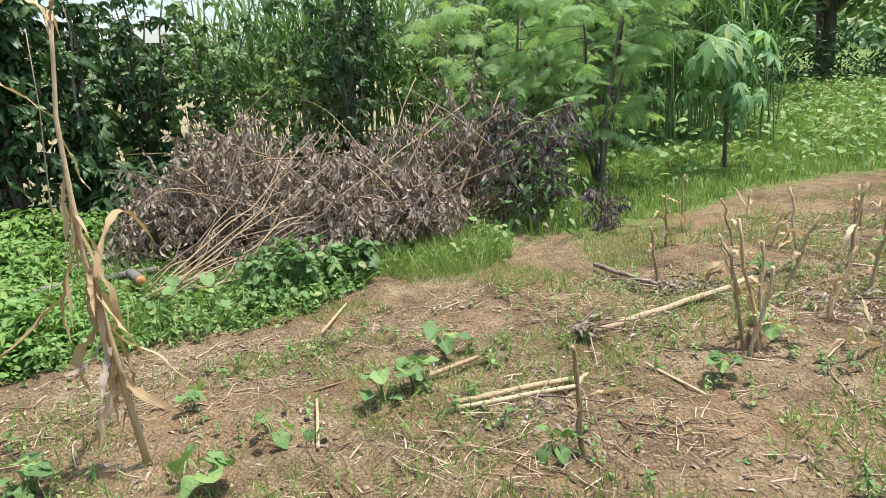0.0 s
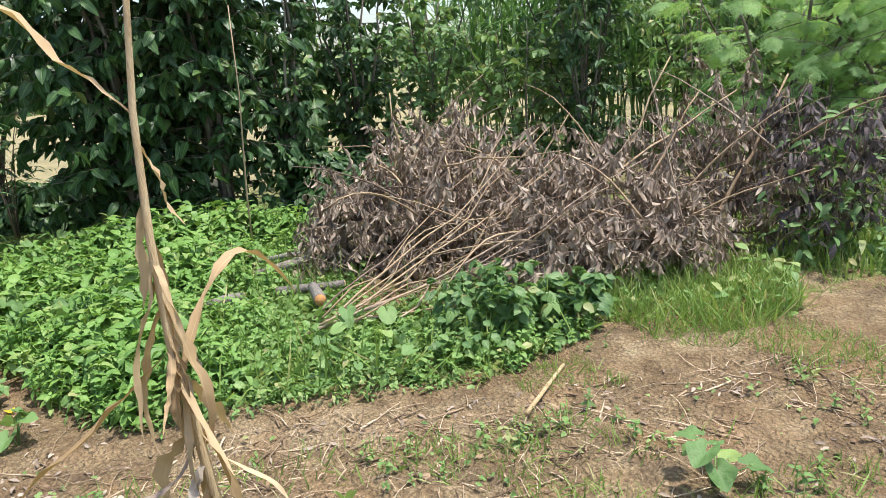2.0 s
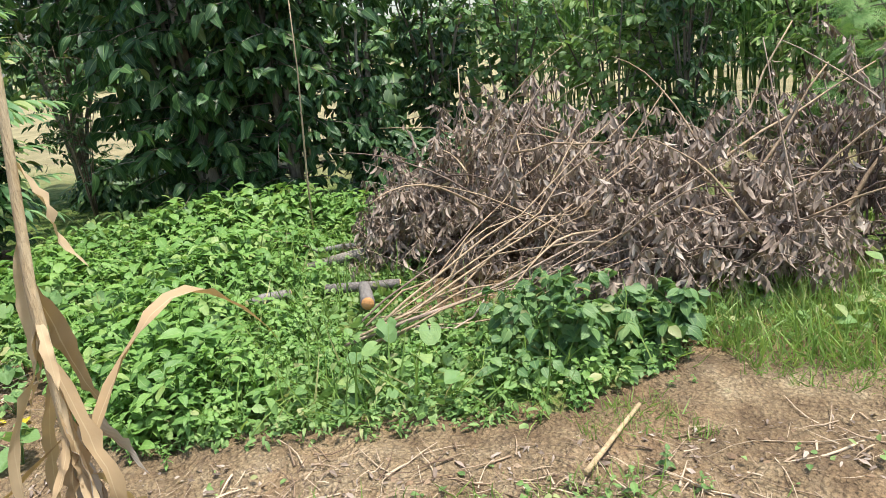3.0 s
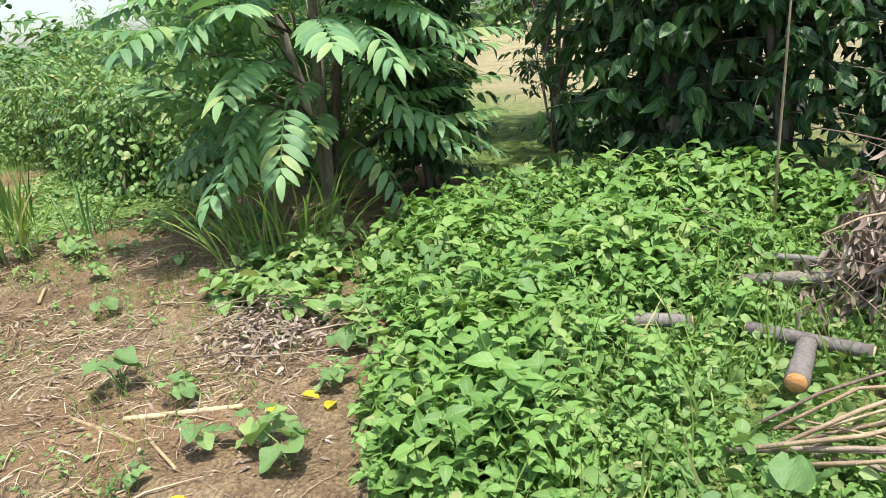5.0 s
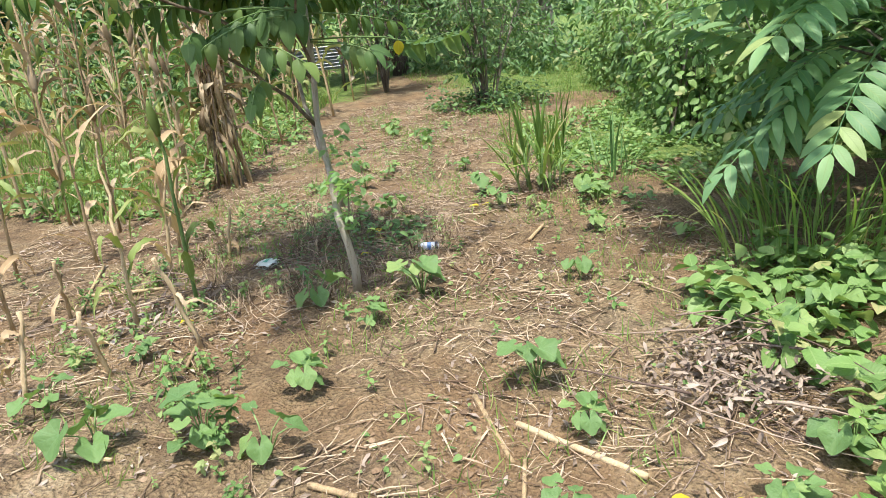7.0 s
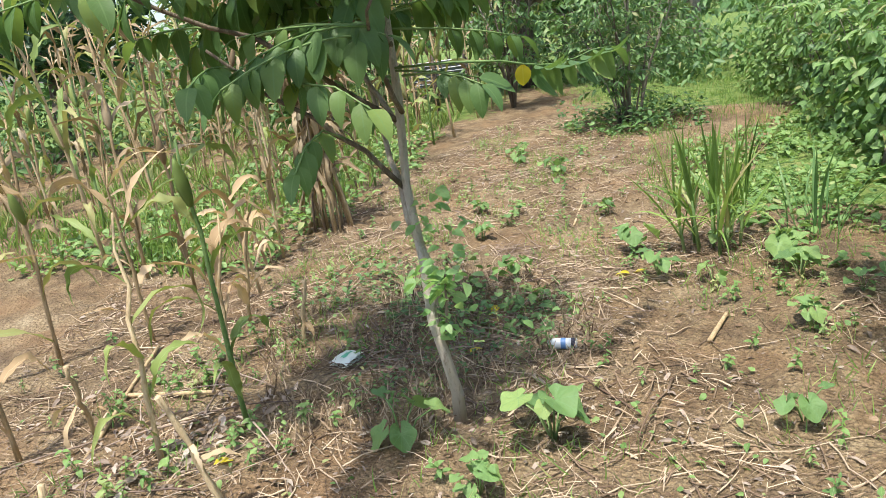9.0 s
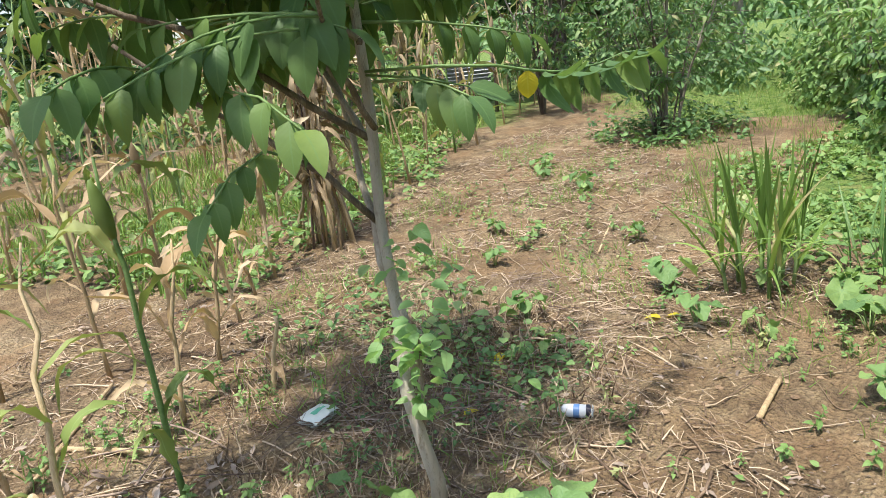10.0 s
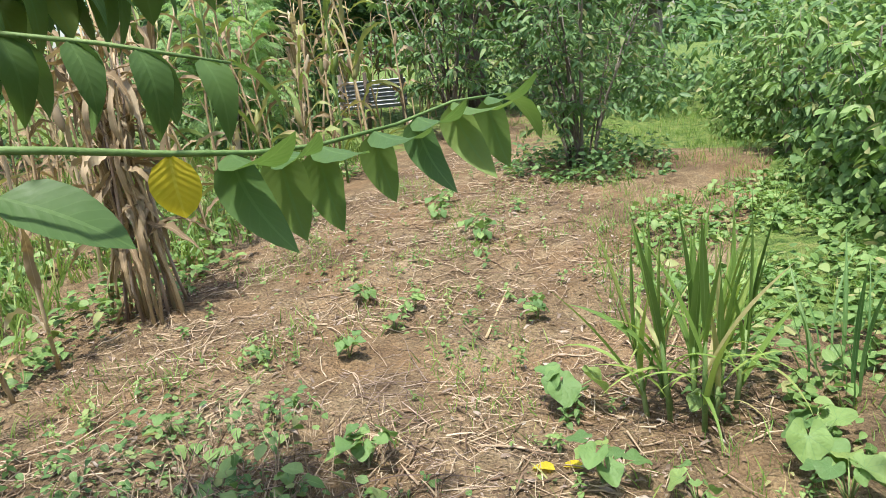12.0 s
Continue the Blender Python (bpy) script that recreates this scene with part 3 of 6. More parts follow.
def sprig(pairs, shape, lean):
    """A weed shoot of height 1: a stem with crossed pairs of pointed leaves, smaller towards the tip."""
    soup = Soup()
    q = np.linspace(0, 1, 4)
    line = np.stack([lean * q * q, 0.3 * lean * q, q], -1)
    soup.tube(line, [0.022, 0.012], 3, cap=False)
    pos, way, size = [], [], []
    for i in range(pairs):
        f = 0.35 + 0.65 * i / (pairs - 1)
        for sg in (0, math.pi):
            a = i * 1.45 + sg + rnd(-0.3, 0.3)
            t = 0.15 + 0.55 * (f - 0.35) + rnd(-0.35, 0.2)
            pos.append([np.interp(f, q, line[:, c]) for c in range(3)])
            way.append((math.cos(a) * math.cos(t), math.sin(a) * math.cos(t), math.sin(t)))
            size.append((0.5 - 0.22 * f) * rnd(0.7, 1.2))
    stem = len(soup.v[0])
    soup.scatter(shape, np.array(pos), np.array(way), np.array(size))
    v, t, u = np.vstack(soup.v), np.vstack(soup.t), np.vstack(soup.u)
    # each leaf grows out of the stem: its foot is a corner of the stem
    m = len(shape[0])
    keep, to = np.ones(len(v), bool), np.arange(len(v))
    for i in range(len(pos)):
        foot = stem + i * m
        to[foot] = np.argmin(np.linalg.norm(v[:stem] - v[foot], axis=1))
        keep[foot] = False
    return v[keep], (np.cumsum(keep) - 1)[to[t]], u[keep]


SPRIGS = [sprig(p, leaf(w, 4, 0.3, d, 0.36, tip=0.85), ln) for p, w, d, ln in ((4, 0.58, 0.35, 0.1), (5, 0.5, 0.5, 0.3), (4, 0.64, 0.6, 0.45), (4, 0.54, 0.25, -0.2))]


def bean_bed():
    ob = thing("bean_bed", "dense bed of bright green leafy weeds and bean vines", "ground cover")
    p = fill(BED, 5200)
    p = p + RNG.normal(0, 0.1, p.shape) * (RNG.random((len(p), 1)) < 0.35)
    k = len(p)
    core = soft_in(BED, p, 0.3)
    high = (0.13 + 0.2 * patchy(p, 1.6) + 0.12 * patchy(p, 5.5, 2.0)) * rnd(0.55, 1.2, k) * (0.4 + 0.6 * core)
    high *= 1 - 0.58 * np.clip((p[:, 0] + 3.0) / 0.9, 0, 1) * np.clip((6.0 - p[:, 1]) / 0.5, 0, 1)
    for x, y in LOGS:
        high *= 1 - 0.8 * np.exp(-((p[:, 0] - x) ** 2 + (p[:, 1] - y) ** 2) / 0.09)
    keep = (core + rnd(-0.3, 0.3, k) > 0.3) & (patchy(p, 2.7, 5.1) + rnd(-0.2, 0.2, k) > 0.2)
    p, high, core = p[keep], high[keep], core[keep]
    k = len(p)
    pos, way, up = on_ground(p, -0.01), unit(around(k, rnd(-0.4, 0.4, k))), around(k, rnd(0.95, 1.5, k))
    near = (p[:, 1] < 4.8) & (p[:, 0] < -1.5) & (p[:, 0] > -4.0)
    near &= np.cumsum(near) <= 300
    forms = [Soup().scatter(sh, [(0, 0, 0)], (0, 1, 0), 1.0).mesh("sprig", BEAN) for sh in SPRIGS]
    for i in np.flatnonzero(near):
        place(ob, forms[i % 4], "sprig", pos[i], way[i], up[i], high[i])
    rest = ~near
    tagged(part("foliage", spread(Soup(), SPRIGS, pos[rest], way[rest], high[rest], up[rest]), BEAN, ob), kind="stuff")
    q = fill(BED, 6500)
    q = q[soft_in(BED, q, 0.25) + rnd(-0.4, 0.2, len(q)) > 0.3]
    m = len(q)
    floor_leaves = spread(Soup(), OVAL, on_ground(q) + np.column_stack([np.zeros((m, 2)), rnd(0.02, 0.14, m)]), around(m, rnd(-0.8, 0.5, m)), rnd(0.03, 0.085, m), around(m, rnd(0.5, 1.5, m)))
    tagged(part("undergrowth", floor_leaves, BRIGHT, ob, "duller leaves beneath"), kind="stuff")
    q = fill(BED, 1500)
    q = q[(patchy(q, 1.3, 2.9) > 0.62) & (RNG.random(len(q)) < 0.6)]
    m = len(q)
    vines = spread(Soup(), [heart(3, 14, 0.3, 0.05), heart(5, 16, 0.6, 0.1)], on_ground(q) + np.column_stack([np.zeros((m, 2)), rnd(0.1, 0.34, m)]), around(m, rnd(-0.9, 0.3, m)), rnd(0.05, 0.11, m), around(m, rnd(0.7, 1.5, m)))
    tagged(part("vine_foliage", vines, SQUASH, ob, "broad darker vine leaves"), kind="stuff")
    q = fill(BED, 2600)
    q = q[patchy(q, 1.9, 3.7) > 0.45]
    solo("bed_grass", grass(q, 0.36, [strip(0.03, 3, b) for b in (0.3, 0.7)], 0.9), GRASS, "thin grass growing through the bean vines", "grass", "stuff")


bean_bed()
# ---- dead brush pile ----
def brush_pile():
    ob = thing("brush_pile", "heap of cut branches with hanging withered brown leaves", "brush pile", (-1.2, 7.1, 0))
    twig, lv = Soup(), Soup()
    org = np.array((-1.2, 7.1, 0))
    lobes = [(-2.3, 7.0, 0.75, 0.8, 1.15), (-1.5, 6.7, 0.9, 0.8, 0.95), (-0.7, 6.9, 0.9, 0.8, 1.0), (0.2, 7.5, 0.8, 0.7, 1.25), (-0.9, 6.15, 0.65, 0.5, 0.55), (-0.3, 6.5, 0.6, 0.5, 0.6), (-2.6, 6.7, 0.6, 0.5, 0.6), (-1.9, 7.6, 0.9, 0.6, 1.25)]
    for lx, ly, rx, ry, h in lobes:
        c = np.array((lx, ly, 0)) - org
        for k in range(62):
            d = ball_dirs(1, 0.05)[0]
            end = c + d * np.array((rx, ry, h)) * rnd(0.75, 1.1)
            start = c + np.array((rnd(-0.4, 0.4) * rx, rnd(-0.4, 0.4) * ry, rnd(0.02, 0.3) * h))
            q = np.linspace(0, 1, 6)[:, None]
            pts = start + (end - start) * q + np.array((0, 0, 1)) * np.sin(q * np.pi) * rnd(0.0, 0.3) + RNG.normal(0, 0.02, (6, 3)) * q
            pts[:, 2] = np.maximum(pts[:, 2], 0.02)
            twig.tube(pts, [rnd(0.005, 0.012), 0.003], 4, cap=False)
            for j in range(3):
                f = rnd(0.3, 1)
                p = np.array([np.interp(f, q[:, 0], pts[:, i]) for i in range(3)])
                tw = curve_pts(p, (end - start) + around(1, 0.3)[0] * 0.6, rnd(0.15, 0.4), 4, 0.9)
                tw[:, 2] = np.maximum(tw[:, 2], 0.03)
                twig.tube(tw, [0.003, 0.0015], 3, cap=False)
                m = 18
                fr = rnd(0, 1, m)
                pos = np.stack([np.interp(fr, np.linspace(0, 1, 4), tw[:, i]) for i in range(3)], -1)
                spread(lv, CURL, pos, around(m, rnd(-1.5, -0.7, m)), rnd(0.04, 0.115, m), around(m, 0.1))
    part("branchwork", twig, TWIG, ob)
    part("withered_foliage", lv, DEAD, ob)
    # bare upright and slanting branches
    for a, b, r in (((-0.6, 7.2, 0.5), (-0.15, 7.7, 1.5), 0.012), ((-1.4, 6.5, 0.3), (-0.9, 7.0, 1.15), 0.01), ((-0.5, 6.6, 0.4), (0.05, 7.1, 1.25), 0.012), ((0.1, 7.0, 0.15), (0.7, 7.5, 1.3), 0.018), ((-2.2, 6.6, 0.2), (-2.35, 7.0, 1.4), 0.012), ((-1.0, 6.5, 0.5), (0.35, 7.6, 1.2), 0.012), ((-1.8, 6.5, 0.85), (-0.9, 6.5, 0.93), 0.01), ((-2.2, 6.9, 0.95), (-3.0, 6.9, 1.0), 0.008)):
        a, b = np.array(a) - org, np.array(b) - org
        q = np.linspace(0, 1, 7)[:, None]
        part("bare_branch", Soup().tube(a + (b - a) * q + RNG.normal(0, 0.02, (7, 3)) * np.sin(q * 3.14), [r, r * 0.4], 6), POLE, ob)
    for k in range(34):
        lx, ly, rx, ry, h = lobes[k % len(lobes)]
        st = np.array((lx + rnd(-0.6, 0.6) * rx, ly + rnd(-0.9, 0.1) * ry, h * rnd(0.3, 0.8))) - org
        w = rnd(0, 6.28)
        pts = curve_pts(st, (math.cos(w), 0.5 * math.sin(w) - 0.2, rnd(0.2, 1.1)), rnd(0.6, 1.2), 8, rnd(0.3, 1.3), 0.1)
        part("bare_branch", Soup().tube(pts, [rnd(0.006, 0.011), 0.003], 5), POLE if k % 3 else TWIG, ob)


def cut_poles():
    ob = thing("pole_bundle", "bundle of pale cut poles fanned against the brush pile", "poles", (-2.25, 5.15, 0))
    org = np.array((-2.25, 5.15, 0))
    for k in range(15):
        s = np.array((rnd(-0.1, 0.14), rnd(-0.12, 0.15), rnd(0.05, 0.15)))
        e = np.array((-1.0 + rnd(-0.8, 0.8), 6.55 + rnd(-0.4, 0.3), rnd(0.55, 1.15))) - org
        if k > 9:
            e = np.array((-0.9 + rnd(-0.4, 0.3), 6.0 + rnd(-0.2, 0.2), rnd(0.35, 0.6))) - org
        q = np.linspace(0, 1, 8)[:, None]
        pts = s + (e - s) * q + np.array((0, 0, -1)) * np.sin(q * np.pi) * rnd(0.0, 0.1) + RNG.normal(0, 0.04, (8, 3)) * np.sin(q * 3.0)
        part("pole", Soup().tube(pts, [rnd(0.0045, 0.011), 0.0025], 6), POLE if k % 4 else TWIG, ob)


brush_pile()
cut_poles()


def log(a, b, r, label, mat=BARK, cut=True, name="log"):
    a, b = np.array(a, float), np.array(b, float)
    ob = thing(name, label, "log", a)
    q = np.linspace(0, 1, 7)[:, None]
    pts = (b - a) * q + RNG.normal(0, r * (0.25 if np.linalg.norm(b - a) > 0.6 else 0.05), (7, 3)) * np.sin(q * 3.14)
    part("bark", Soup().tube(pts, [r, r * 0.97, r * 0.9, r * 0.85], 10), mat, ob)
    if cut:
        d = unit(b - a)
        for e, sgn in ((pts[0], -1), (pts[-1], 1)):
            part("cut_end", Soup().tube([e, e + sgn * d * 0.004], [r * 0.88 if sgn < 0 else r * 0.76, r * 0.86 if sgn < 0 else r * 0.74], 10), CUTWOOD, ob, "fresh orange cut wood")
    return ob


log((-3.25, 5.36, 0.13), (-3.08, 5.6, 0.12), 0.036, "grey cut log end lying among the bean vines", LOGBARK)
log((-2.4, 5.45, 0.15), (-2.62, 5.78, 0.13), 0.045, "sawn log with a fresh orange end face", LOGBARK)
log((-3.35, 6.2, 0.08), (-1.9, 7.0, 0.4), 0.038, "long dark branch lying into the brush pile", BARK, name="branch")
log((-3.6, 6.5, 0.1), (-2.6, 6.6, 0.22), 0.022, "thin pale branch lying on the vines", LOGBARK, name="branch")
log((-2.9, 5.75, 0.1), (-2.45, 5.95, 0.1), 0.035, "grey log half hidden by bean vines", LOGBARK)
log((1.16, 5.3, 0.05), (1.5, 4.7, 0.04), 0.019, "weathered forked branch lying on the soil", TWIG, name="branch")
log((0.84, 4.0, 0.025), (1.9, 4.55, 0.05), 0.022, "pale dry branch lying on the soil", POLE, name="branch")
log((-0.01, 3.22, 0.03), (0.65, 3.38, 0.035), 0.016, "dry corn cane lying on the soil", STALK, False, "cane")
log((-0.03, 3.17, 0.02), (0.62, 3.3, 0.03), 0.013, "dry corn cane lying on the soil", STALK, False, "cane")
log((-0.2, 3.5, 0.03), (0.15, 3.73, 0.04), 0.014, "dry corn cane lying on the soil", STALK, False, "cane")
log((-0.82, 4.3, 0.03), (-0.72, 4.85, 0.03), 0.011, "split dry cane lying by the vines", STALK, False, "cane")

for ax, ay, bx, by, r in ((-4.15, 2.96, -3.77, 3.22, 0.011), (-3.99, 3.18, -3.77, 3.67, 0.014), (-3.51, 2.56, -3.45, 2.78, 0.013), (-3.78, 3.26, -3.41, 3.35, 0.008), (-4.87, 0.14, -5.03, 0.63, 0.012), (-6.11, 2.71, -6.44, 2.73, 0.012), (-4.42, 0.49, -5.33, -0.16, 0.01), (-7.97, 1.37, -8.75, 1.17, 0.008), (-4.11, 1.55, -4.35, 1.42, 0.009), (-0.62, 2.86, -0.7, 3.35, 0.009), (1.03, 3.52, 1.22, 3.15, 0.009), (-3.41, 1.41, -3.43, 1.76, 0.01)):
    log((ax, ay, gz(ax, ay) + r), (bx, by, gz(bx, by) + r * 1.4), r, "weathered piece of dry stalk lying on the soil", STALK, False, "cane")


def upright_stick():
    pts = np.array([(-3.85, 7.0, 0), (-3.8, 6.96, 0.6), (-3.72, 6.9, 1.1), (-3.64, 6.83, 1.5), (-3.6, 6.8, 2.2)])
    solo("stake", Soup().tube(pts, [0.009, 0.008, 0.006, 0.004], 6), POLE, "thin pale stake standing behind the bean bed", "stake")


upright_stick()
for k in range(16):
    x, y = rnd(-5.6, -3.4), rnd(6.0, 7.0)
    a = rnd(-0.5, 0.5) + (3.14 if k % 2 else 0)
    pts = curve_pts((0, 0, rnd(0.0, 0.15)), (math.cos(a), math.sin(a), 0.35), rnd(0.6, 1.5), 9, 0.8, 0.12)
    pts[:, 2] = np.maximum(pts[:, 2], 0.02)
    solo("dry_vine", Soup().tube(pts, [rnd(0.004, 0.009), 0.003], 5), TWIG, "thin dry vine trailing over the bean bed", "vine", "", "dry vines", (x, y, 0))


# ---- corn ----
def corn_leaf(soup, p, a, length, width, rise, fall, twist):
    """One strap leaf that rises from the stem and breaks over."""
    n = 14
    d = np.array((math.cos(a), math.sin(a), 0))
    side = np.array((-math.sin(a), math.cos(a), 0))
    v, u, t = [], [], []
    q, ang = np.array(p, float), rise
    for i in range(n + 1):
        s = i / n
        w = width / 2 * min(1, 0.45 + 2 * s, 2.4 * (1 - s) + 0.03)
        tw = twist * s
        nrm = -math.sin(ang) * d + np.array((0, 0, math.cos(ang)))
        sd = side * math.cos(tw) + nrm * math.sin(tw)
        e, g = rnd(0.6, 1.15), rnd(0.6, 1.15)
        v += [q - sd * w * e + nrm * w * rnd(-0.1, 0.9), q, q + sd * w * g + nrm * w * rnd(-0.1, 0.9)]
        u += [(0, s), (0.5, s), (1, s)]
        q = q + (math.cos(ang) * d + math.sin(ang) * np.array((0, 0, 1))) * length / n
        if i > 1:
            ang += RNG.normal(0, 0.14)
            twist += RNG.normal(0, 0.3)
        ang -= (fall / n) * (0.3 if s < 0.3 else 1.5 if s < 0.6 else 0.7)
    for i in range(n):
        b = 3 * i
        t += [(b, b + 1, b + 4), (b, b + 4, b + 3), (b + 1, b + 2, b + 5), (b + 1, b + 5, b + 4)]
    soup.add(v, t, u)


def corn_stalk(label, height, lean, leaves, leaf_m, stem_m, at=(0, 0, 0), ear=0.0, group="corn stalks", fallen=(1.9, 3.3), girth=0.011):
    ob = thing("corn_stalk", label, "corn stalk", at, group)
    q = np.linspace(0, 1, 8)[:, None]
    pts = q * np.array((lean[0], lean[1], height)) + np.array((lean[0], lean[1], 0)) * (q ** 2 - q) * 0.6 + RNG.normal(0, 0.014, (8, 3)) * q
    part("stem", Soup().tube(pts, np.array((1.25, 0.9, 1.1, 0.8, 1.0, 0.7, 0.85, 0.5, 0.4)) * girth, 7), stem_m, ob)
    for k in range(leaves):
        f = (k + 0.8 + rnd(-0.2, 0.2)) / (leaves + 0.6)
        p = [np.interp(f, q[:, 0], pts[:, c]) for c in range(3)]
        s = Soup()
        corn_leaf(s, p, k * 3.0 + rnd(-0.6, 0.6), rnd(0.3, 0.65), rnd(0.03, 0.065), rnd(0.7, 1.45), rnd(*fallen), rnd(-1.6, 1.6))
        part("leaf", s, leaf_m, ob)
    if ear:
        p = np.array([np.interp(ear, q[:, 0], pts[:, c]) for c in range(3)])
        part("ear", Soup().tube(curve_pts(p, (0.25, 0.1, 1), 0.2, 7), [0.012, 0.026, 0.028, 0.022, 0.006], 8), leaf_m, ob, "dry husked ear of corn")
    return ob


def near_stalk():
    """The dry stalk close to the walker's first steps."""
    at = np.array((-1.42, 2.9, 0))
    ob = thing("corn_stalk", "dry straw-coloured corn stalk with broken curled leaves", "corn stalk", at)
    pts = np.array([(-1.40, 2.9, -0.02), (-1.42, 2.88, 0.35), (-1.44, 2.86, 0.7), (-1.47, 2.86, 0.95), (-1.48, 2.87, 1.24), (-1.5, 2.92, 1.55), (-1.46, 2.92, 1.8), (-1.45, 2.93, 1.92)]) - at
    part("stem", Soup().tube(pts, [0.016, 0.016, 0.014, 0.012, 0.01, 0.008, 0.009], 8), STALK, ob)
    for f, a, ln, w, rise, fall, tw in ((0.71, 3.4, 0.64, 0.042, 0.85, 2.2, 0.3), (0.9, 1.9, 0.35, 0.04, 1.1, 3.6, 1.2), (0.98, 0.3, 0.28, 0.05, 1.3, 0.6, 0.8), (0.98, 3.2, 0.3, 0.05, 1.2, 2.8, -0.7), (0.37, 1.5, 0.8, 0.048, 1.0, 2.9, -0.3), (0.42, 3.6, 0.85, 0.05, -0.7, 0.5, 0.7), (0.3, 1.0, 0.6, 0.06, -1.2, 0.5, 1.4), (0.35, 5.0, 0.6, 0.06, -1.35, 0.3, 2.0), (0.42, 5.9, 0.55, 0.055, -1.3, 0.3, -1.6), (0.25, 2.3, 0.45, 0.06, -1.2, 0.5, 1.0), (0.55, 4.4, 0.5, 0.05, -1.35, 0.2, 2.2), (0.5, 0.2, 0.5, 0.055, -1.3, 0.3, 1.2), (0.63, 3.5, 0.35, 0.045, -1.4, 0.2, 1.8), (0.2, 0.0, 0.4, 0.07, -1.25, 0.4, 0.9), (0.22, 4.0, 0.42, 0.065, -1.3, 0.3, -1.2), (0.4, 1.6, 0.5, 0.06, -1.35, 0.2, 1.5), (0.48, 2.9, 0.5, 0.05, -0.9, 0.8, -0.8), (0.33, 3.1, 0.5, 0.06, -1.3, 0.2, 2.4), (0.68, 0.9, 0.25, 0.04, -1.2, 0.5, 1.0)):
        p = [np.interp(f, np.linspace(0, 1, 8), pts[:, c]) for c in range(3)]
        s = Soup()
        corn_leaf(s, p, a, ln, w * (0.68 if rise < 0 else 0.85), rise, fall, tw)
        part("leaf", s, CORNDRY, ob)
    for k in range(16):
        f = rnd(0.16, 0.62)
        p = [np.interp(f, np.linspace(0, 1, 8), pts[:, c]) for c in range(3)]
        s = Soup()
        corn_leaf(s, p, k * 2.4, rnd(0.2, 0.45), rnd(0.02, 0.045), rnd(-1.45, -0.9), rnd(-0.2, 0.5), rnd(-2, 2))
        part("leaf", s, CORNDRY if k % 3 else DEAD, ob)


near_stalk()


def corn_field():
    kinds = [corn_stalk("dry corn stalk with drooping bleached leaves in the field", h, ln, 9, lm, sm, (0, 0, 0), ear) for h, ln, lm, sm, ear in
             ((1.9, (0.1, 0.05), CORNFIELD, STALK, 0.5), (2.2, (-0.15, 0.1), CORNFIELD, STALK, 0.55), (1.7, (0.2, -0.2), CORNFIELD, STALK, 0), (2.1, (0.05, -0.1), CORNGREEN, GREENSTEM, 0.5), (1.6, (-0.25, 0.2), CORNGREEN, STALK, 0.45))]
    for o in kinds[3:]:
        o["label"] = "half-green corn stalk with turning leaves in the field"
    spots = []
    for row in range(11):
        for k in range(24):
            x = -6.3 - k * 0.62 + rnd(-0.2, 0.2)
            y = -0.75 - row * 0.7 - 0.28 * max(0, -x - 7.0) + rnd(-0.15, 0.15)
            if -8.4 < x < -7.0 and y > -1.6:
                continue
            if RNG.random() < 0.66:
                spots.append((x, y))
    for i, (x, y) in enumerate(spots):
        m = Matrix.Translation((x, y, gz(x, y))) @ Matrix.Rotation(rnd(0, 6.28), 4, "Z") @ Matrix.Scale(rnd(0.95, 1.4), 4)
        j = int(RNG.integers(0, 5))
        if i < 5:
            kinds[i].matrix_basis = m
        else:
            copy_thing(kinds[j], m)


corn_field()
# thinner stalks that stand out in front of the field
for x, y, h, ln, m, s, e in ((-4.86, 1.02, 1.25, (0.02, -0.02), CORNGREEN, GREENSTEM, 0.8), (-5.25, 0.5, 0.8, (-0.12, 0.05), CORNDRY, STALK, 0), (-5.75, 0.15, 0.75, (-0.1, 0.12), CORNDRY, STALK, 0), (-4.5, 0.9, 1.0, (-0.2, -0.2), CORNGREEN, STALK, 0), (-5.4, -0.3, 1.1, (0.1, 0.1), CORNDRY, STALK, 0), (-5.0, -0.6, 1.4, (-0.1, 0.0), CORNGREEN, STALK, 0.6), (-6.2, -0.2, 0.7, (0.15, 0.0), CORNDRY, STALK, 0), (-4.3, 0.2, 1.2, (0.1, 0.1), CORNDRY, STALK, 0.5)):
    corn_stalk("thin dying corn stalk with few leaves on bare soil", h, ln, 6, m, s, (x, y, gz(x, y)), e, "thin corn stalks", (1.5, 4.0), 0.0115)


def corn_shock():
    ob = thing("corn_shock", "upright bundle of dry brown corn stalks tied together", "corn shock", (-7.7, -0.8, 0))
    lv = Soup()
    for k in range(26):
        a = rnd(0, 6.28)
        r0, r1 = rnd(0.05, 0.26), rnd(0.02, 0.3)
        q = np.linspace(0, 1, 8)[:, None]
        pinch = np.sin(q * np.pi) * -0.08
        pts = np.hstack([np.cos(a) * (r0 + (r1 - r0) * q + pinch * (r0 > 0.12)), np.sin(a) * (r0 + (r1 - r0) * q + pinch * (r0 > 0.12)), q * rnd(1.4, 2.1)]) + RNG.normal(0, 0.012, (8, 3))
        pts[0, 2] = 0
        part("stalk", Soup().tube(pts, [0.012, 0.01, 0.006], 6), STALK if k % 3 else TWIG, ob)
        for j in range(5):
            f = rnd(0.3, 1)
            p = [np.interp(f, q[:, 0], pts[:, c]) for c in range(3)]
            corn_leaf(lv, p, rnd(0, 6.28), rnd(0.3, 0.6), 0.045, rnd(-1.2, 0.8), rnd(1.0, 3.0), rnd(-2, 2))
    part("dry_foliage", lv, CORNFIELD, ob)


corn_shock()


